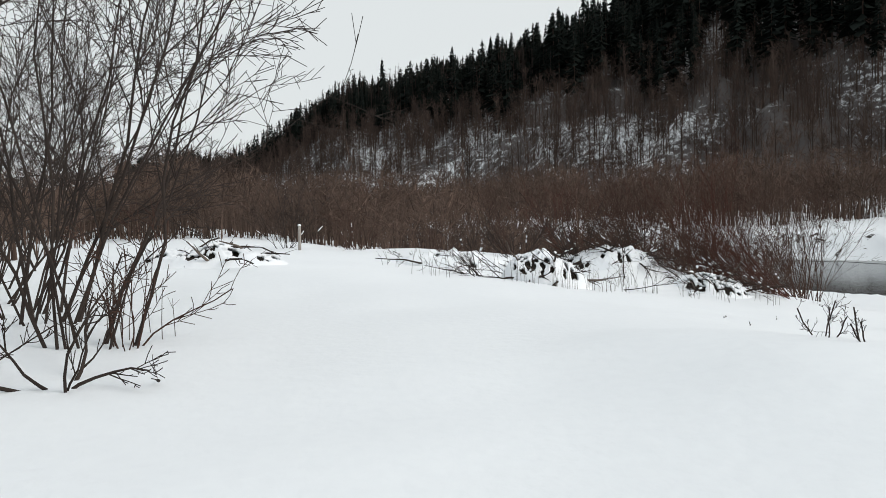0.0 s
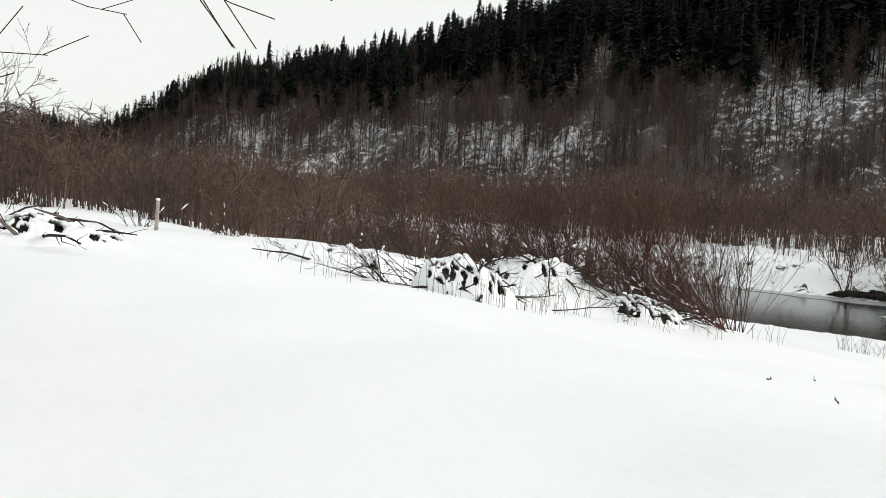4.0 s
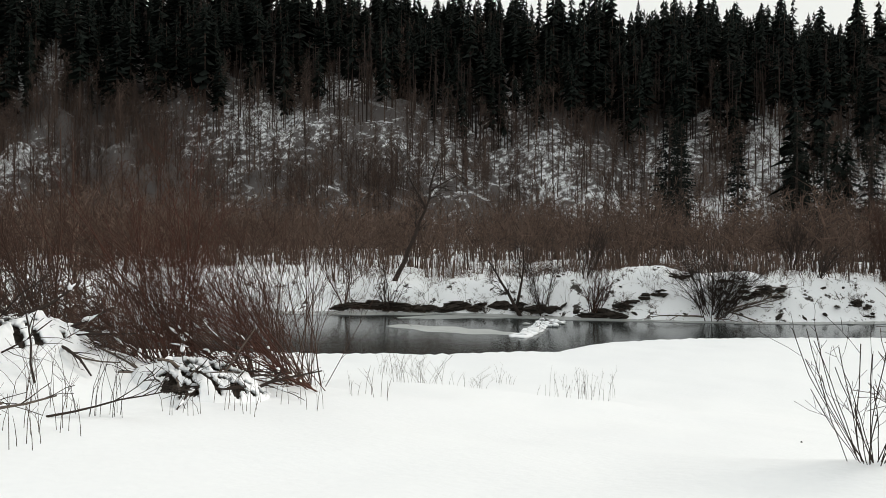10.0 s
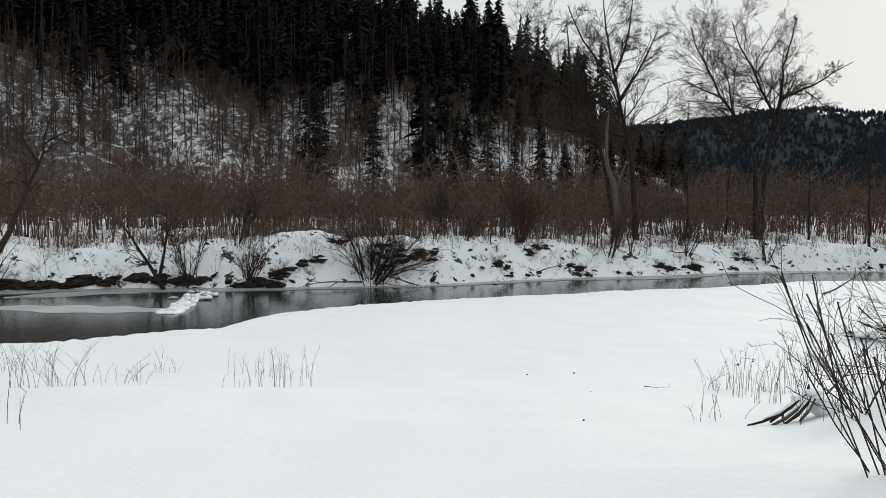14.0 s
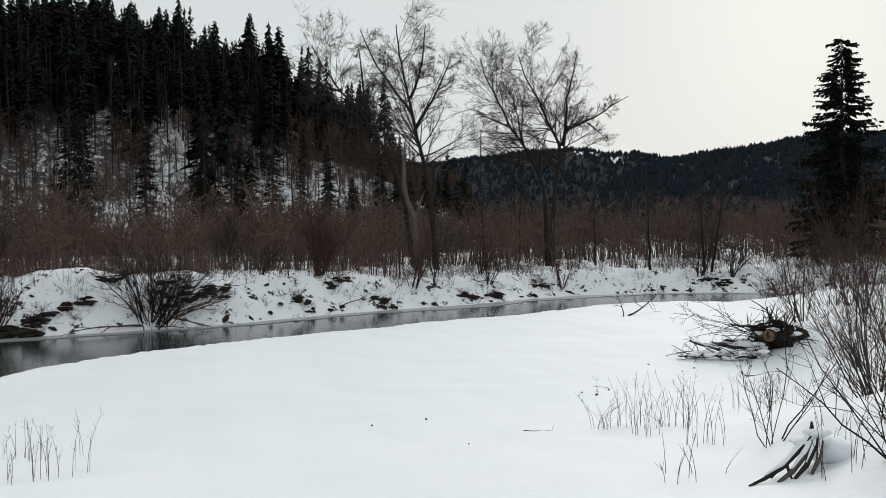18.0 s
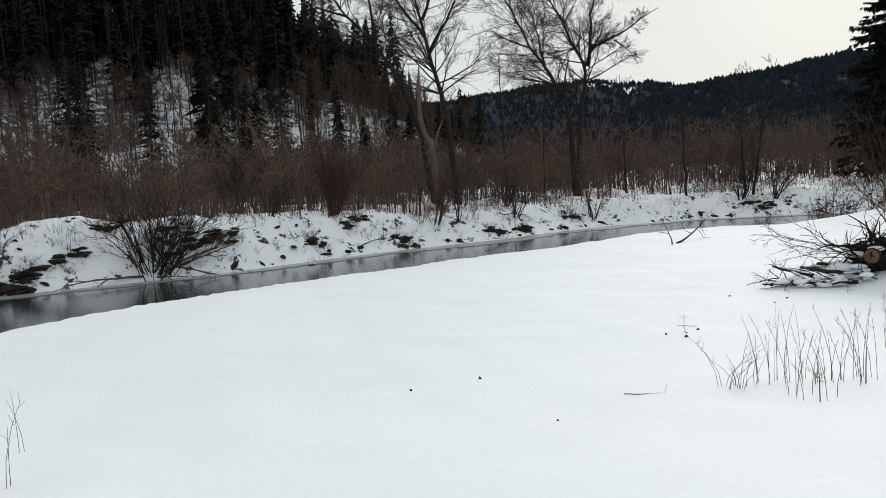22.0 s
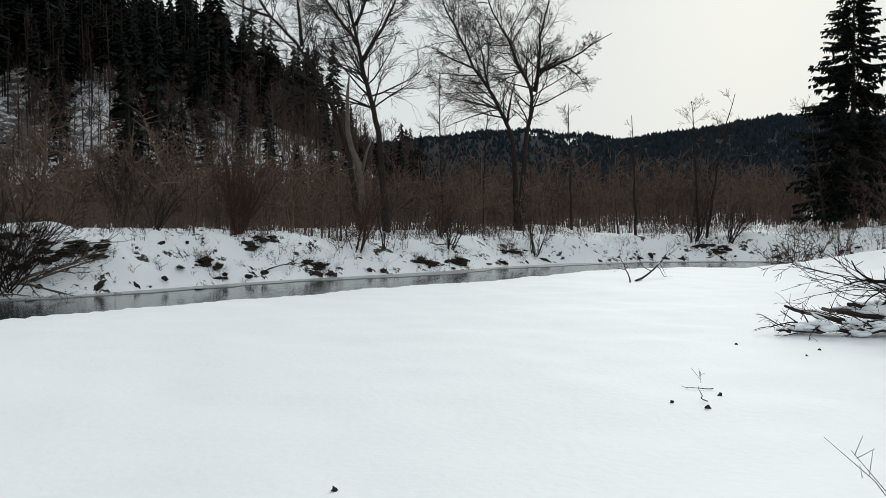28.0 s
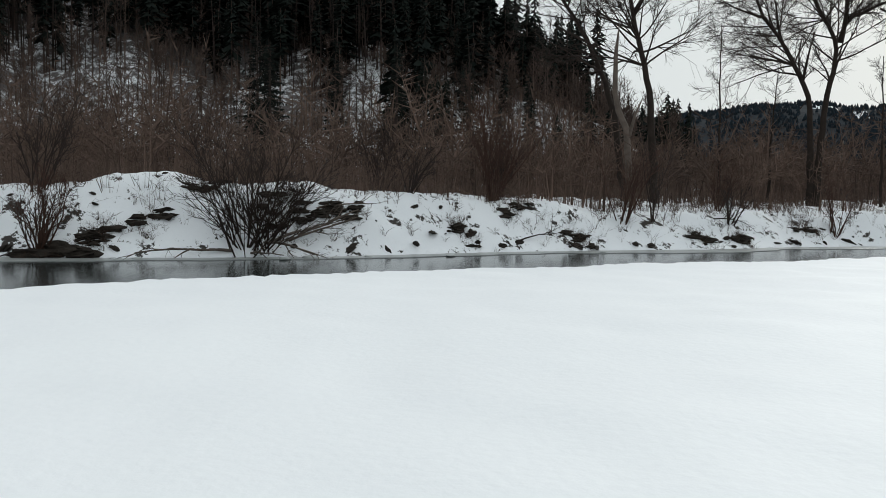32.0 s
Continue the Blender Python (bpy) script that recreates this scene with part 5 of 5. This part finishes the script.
brush_heap((2.85, 22.0), (1.1, .95, 1.05), 46, 600, "heap of cut brushwood buried under heavy snow", 6, .9)
brush_heap((5.2, 26.4), (1.7, 1.1, .75), 70, 601, "tangled brushwood with snow on every stick", 4, 1.6)
brush_heap((1.2, 25.5), (2.4, 1.2, .7), 26, 602, "low brushwood heap rounded over by snow", 3, -.2)
brush_heap((-6.2, 20.4), (2.0, .9, .6), 24, 603, "snowed-in brushwood heap with a dark log", 4, .6)
brush_heap((8.4, 24.8), (1.1, .7, .5), 34, 604, "snowy tangle of grey branches by the thicket", 2, .8)
for q, (x, y, h, long, r, rise, mat) in enumerate([(.9, 21.6, 100, 1.9, .013, 2.2, M_BARK), (5.6, 24.6, 80, 1.9, .018, 2.0, M_BARK), (8.0, 24.6, 140, 2.2, .028, .5, M_LOG), (7.6, 24.2, 20, 1.8, .03, .1, M_BARK), (5.2, 23.0, -10, 1.8, .018, .05, M_BARK), (-.4, 26, 160, 1.6, .016, .1, M_BARK), (2.2, 22.2, 165, 1.9, .016, .35, M_BARK), (2.0, 22.0, 190, 1.7, .014, .5, M_BARK), (2.2, 21.8, 175, 1.6, .014, .2, M_BARK), (1.6, 22.6, 150, 2.0, .014, .7, M_BARK)]):
    dead_branch((x, y), h, long, r, 620 + q, "dark broken branch sticking out of the snow", rise, .25, mat, 4)

# ---- driftwood on the right-hand bank ----
def log_pile(place, logs, seed, label):
    rng = random.Random(seed)
    nr = np.random.default_rng(seed)
    x, y = place
    root = thing("driftwood_pile", (x, y, ground_at(x, y)), label, "driftwood")
    z0 = root.location.z
    for q, (px, py, up, head, long, r, rise) in enumerate(logs):
        a = radians(head)
        z = ground_at(x + px, y + py) - z0 + up
        d = np.array([math.cos(a), math.sin(a), rise])
        n = 6
        pts = [np.array([px, py, z]) + d * long * k / n + np.array([rng.gauss(0, .04), rng.gauss(0, .04), rng.gauss(0, .03)]) for k in range(n + 1)]
        rad = [r * (1 - .5 * k / n) * rng.uniform(.9, 1.1) for k in range(n + 1)]
        g = Geo()
        g.tube(pts, rad, 8)
        wood = part("log", g, (M_BARK, M_LOG, M_SOIL_SHADE)[q % 3], root)
        load = part("snow_load", geo_of([(np.array(pts)[1:-1] + np.array([0, 0, r * .75]), np.array([.3, 1, 1, .9, .3]) * (r * .55 + .03), 6)], 0, 0, .6), M_CAP, wood)
    for q in range(34):
        px, py = rng.uniform(-.6, .8), rng.uniform(-1.8, 1.5)
        out = [[], []]
        h = radians(rng.uniform(10, 170))
        grow(rng, (px, py, ground_at(x + px, y + py) - z0 + rng.uniform(.05, .35)), tuple(unit((math.cos(h), math.sin(h), rng.uniform(.0, .4)))), rng.uniform(.6, 1.6), rng.uniform(.01, .025), [(5, .14, -.02, 4, .2, 36, .4, 4), (3, .15, -.03, 0, 0, 0, 0, 3)], out)
        stick = part("stick", geo_of(out[0]), M_BARK, root)
        tagged(part("branchwork", geo_of(out[1], .005), M_BARK, stick), kind="stuff")
    for q in range(22):
        g = Geo()
        px, py = rng.uniform(-.5, .6), rng.uniform(-1.6, 1.3)
        g.blob((px, py, ground_at(x + px, y + py) - z0 + rng.uniform(.1, .4)), np.array([.2, .26, .09]) * rng.uniform(.5, 1.2), nr, .1, 7, 12)
        part("snow_cap", g, M_CAP, root)
    return root


log_pile((40.6, 9.2), [(0, -1.6, .15, 75, 1.7, .10, .08), (.3, -1.2, .3, 60, 1.6, .09, .1), (-.2, -.6, .12, 85, 2.0, .08, .02), (.4, -.2, .25, 55, 1.5, .07, .22), (-.1, .6, .06, 80, 1.0, .05, .0), (.5, -1.4, .45, 95, 1.3, .08, .05), (-.3, -1.2, .05, 100, 1.4, .06, .04), (.2, .1, .1, 40, .9, .05, .45), (0, 1.5, .05, 120, .35, .04, .3)], 640, "low pile of dark driftwood capped with snow")
stump = thing("uprooted_stump", (40.9, 7.2, ground_at(40.9, 7.2)), "dark uprooted stump with twisted roots under deep snow", "stump")
nr, rng = np.random.default_rng(660), random.Random(660)
g = Geo()
g.blob((.1, -.25, .4), np.array([.58, .85, .56]), nr, .3, 11, 16)
part("earth_ball", g, M_ROOT, stump, smooth=False)
for q in range(64):
    a, up = rng.uniform(1.0, 5.4), rng.uniform(-.5, 1.6)
    out = [[], []]
    grow(rng, (.1 + rng.gauss(0, .25), -.1 + rng.gauss(0, .4), .5 + rng.uniform(-.2, .4)), tuple(unit((math.cos(a), math.sin(a), up))), rng.uniform(.5, 1.9), rng.uniform(.015, .05), [(6, .28, -.05, 3, .3, 45, .5, 6), (4, .2, -.03, 0, 0, 0, 0, 4)], out)
    part("root", geo_of(out[0] + out[1], .008), M_ROOT, stump)
for q, (dx, dy, dz, sx, sy, sz) in enumerate([(.7, -.2, .75, .85, 1.0, .3), (.05, .55, .6, .3, .35, .12), (.0, -.8, .6, .3, .42, .12), (-.3, .1, .8, .22, .26, .09), (.3, 1.0, .2, .6, .5, .2), (-.2, -1.2, .15, .5, .6, .2), (-.35, .7, .25, .2, .3, .08)]):
    g = Geo()
    g.blob((dx, dy, dz), np.array([sx, sy, sz]), nr, .07, 8, 14)
    part("snow_cap", g, M_CAP, stump)
for q, (dx, dy, h, long, rise) in enumerate([(-.2, .6, 80, 3.2, .22), (-.3, .5, 95, 3.0, .1), (-.1, .4, 70, 2.8, .4), (-.3, .2, 110, 2.4, .05), (0, .6, 60, 2.6, .55), (-.2, .3, 88, 3.4, .3)]):
    dead_branch((40.9 + dx, 7.2 + dy), h, long, .017, 680 + q, "long bare branch reaching out from the stump", rise, .1, M_BARK, 5, "branches about the stump", z=ground_at(40.9, 7.2) + .5)
saw = thing("sawn_log", (40.35, 7.55, ground_at(40.35, 7.55) + .75), "thick log end sawn orange-brown among dark roots", "log")
g = Geo()
g.tube([(-.02, .02, 0), (.3, -.2, .02), (.8, -.55, .06), (1.3, -.9, .1)], [.25, .26, .25, .24], 14)
part("bark", g, M_BARK, saw)
g = Geo()
g.tube([(-.045, .037, 0), (-.015, .017, 0)], [.215, .23], 14)
part("cut_face", g, M_CUT, saw, "orange-brown sawn face")
TIP = (17.75, 15.7)
root = thing("driftwood_log", (*TIP, ground_at(*TIP)), "weathered forked driftwood branches draped with snow", "log")


def laid(pts):
    """Points given as distance along the wood, to its side, and above the snow."""
    out = []
    for s, side, up in pts:
        px, py = .48 * s + .88 * side, -.88 * s + .48 * side
        out.append((px, py, up + ground_at(TIP[0] + px, TIP[1] + py) - root.location.z))
    return out


for name, pts, rad, mat, cap in [("bough", [(0, 0, .02), (.35, .03, .08), (.7, 0, .2), (1.05, .02, .38), (1.35, 0, .52), (1.7, .05, .5)], [.013, .022, .032, .042, .055, .05], M_BARK, 1),
                                 ("limb", [(.5, -.1, .0), (.78, -.12, .1), (1.1, -.08, .3), (1.35, -.03, .48)], [.02, .03, .04, .045], M_LOG, 1),
                                 ("limb", [(.72, -.22, .0), (1.0, -.2, .14), (1.3, -.1, .36), (1.45, 0, .48)], [.018, .03, .036, .04], M_BARK, 1),
                                 ("limb", [(.62, .16, .04), (1.0, .14, .28), (1.4, .04, .48)], [.02, .032, .04], M_BARK, 0),
                                 ("limb", [(1.0, -.3, .0), (1.2, -.26, .16), (1.45, -.1, .4)], [.018, .028, .034], M_LOG, 1),
                                 ("stub", [(1.33, 0, .5), (1.4, .02, .62), (1.42, .04, .76)], [.045, .03, .01], M_BARK, 0),
                                 ("side_root", [(.14, .01, .04), (.18, .06, -.03)], [.013, .009], M_BARK, 0),
                                 ("side_root", [(.8, .0, .22), (.74, -.1, .1), (.76, -.14, -.02)], [.02, .016, .01], M_BARK, 0)]:
    g = Geo()
    g.tube(laid(pts), [r * 1.4 for r in rad], 8)
    wood = part(name, g, mat, root)
    if cap:
        line = np.array(laid(pts))[1:] + np.array([0, 0, .055])
        g = Geo()
        g.tube(line, [.015] + [.05] * (len(line) - 2) + [.05], 7, .6)
        part("snow_load", g, M_CAP, wood)
for q, (s_at, side, up, sx, sy, sz) in enumerate([(1.25, .08, .5, .22, .14, .07), (1.5, .0, .54, .24, .2, .08), (1.85, .1, .12, .4, .4, .24)]):
    g = Geo()
    g.blob(laid([(s_at, side, up)])[0], np.array([sx, sy, sz]), np.random.default_rng(670 + q), .07, 8, 14, -1.07)
    part("snow_cap", g, M_CAP, root)

root.scale = (.74, .74, .7)

# ---- small things on the open snow ----
def twig(place, heading, length, seed, label="small dark twig lying on smooth snow"):
    rng = random.Random(seed)
    root = thing("loose_twig", (*place, ground_at(*place) + .03), label, "twig", "loose twigs on the snow")
    out = [[], []]
    a = radians(heading)
    grow(rng, (0, 0, 0), (math.cos(a), math.sin(a), .0), length, .0095, [(7, .3, 0, 4, .2, 48, .4, 5), (2, .1, .1, 0, 0, 0, 0, 4)], out)
    for pts, _, _ in out[0]:
        pts[:, 2] = np.abs(pts[:, 2]) * .3
    main = part("twig", geo_of(out[0], .004), M_BARK, root)
    for limb in out[1]:
        part("side_shoot", geo_of([limb], .003), M_BARK, main)


for q, (x, y, h, long) in enumerate([(25.9, 17.85, 245, .8), (5.48, 13.09, 100, .07), (4.27, 12.16, 20, .06), (4.18, 10.86, 60, .1), (-2.37, 6.48, 308, .36), (33.1, 15.2, 20, .7), (34.3, 14.7, 80, .5), (4.6, 6.6, 160, .6)]):
    twig((x, y), h, long, 700 + q)
STONE = lump("dark_clod", 720, (.04, .03, .025), .3, M_SOIL_SHADE)
for q, (x, y, s) in enumerate([(29.2, 20.2, 1), (28.4, 21.5, .8), (32.8, 15.3, 1.3), (33.7, 14.8, 1.2), (33.2, 15.7, .8), (38.6, 10.9, 1.2), (37.9, 11.5, .9), (24.2, 19.0, .6), (39.4, 12.4, 1.0), (17.5, 18.2, .6)]):
    ob = new("dark_clod", STONE)
    ob.location, ob.scale, ob.rotation_euler = (x, y, ground_at(x, y) + .015), (s, s, s), (0, 0, q)
    tagged(ob, "small dark clod lying on smooth snow", "clod", "dark clods on the snow")
post = thing("wooden_post", (-5.1, 28.5, ground_at(-5.1, 28.5) - .1), "short pale wooden post standing in the snow", "post")
g = Geo()
g.tube([(0, 0, 0), (.02, 0, .5), (.03, 0, .95)], [.06, .055, .05], 8)
part("shaft", g, M_POST, post)
g = Geo()
g.blob((.03, 0, .98), np.array([.07, .07, .04]), np.random.default_rng(3), .08, 5, 9)
part("snow_cap", g, M_CAP, post)
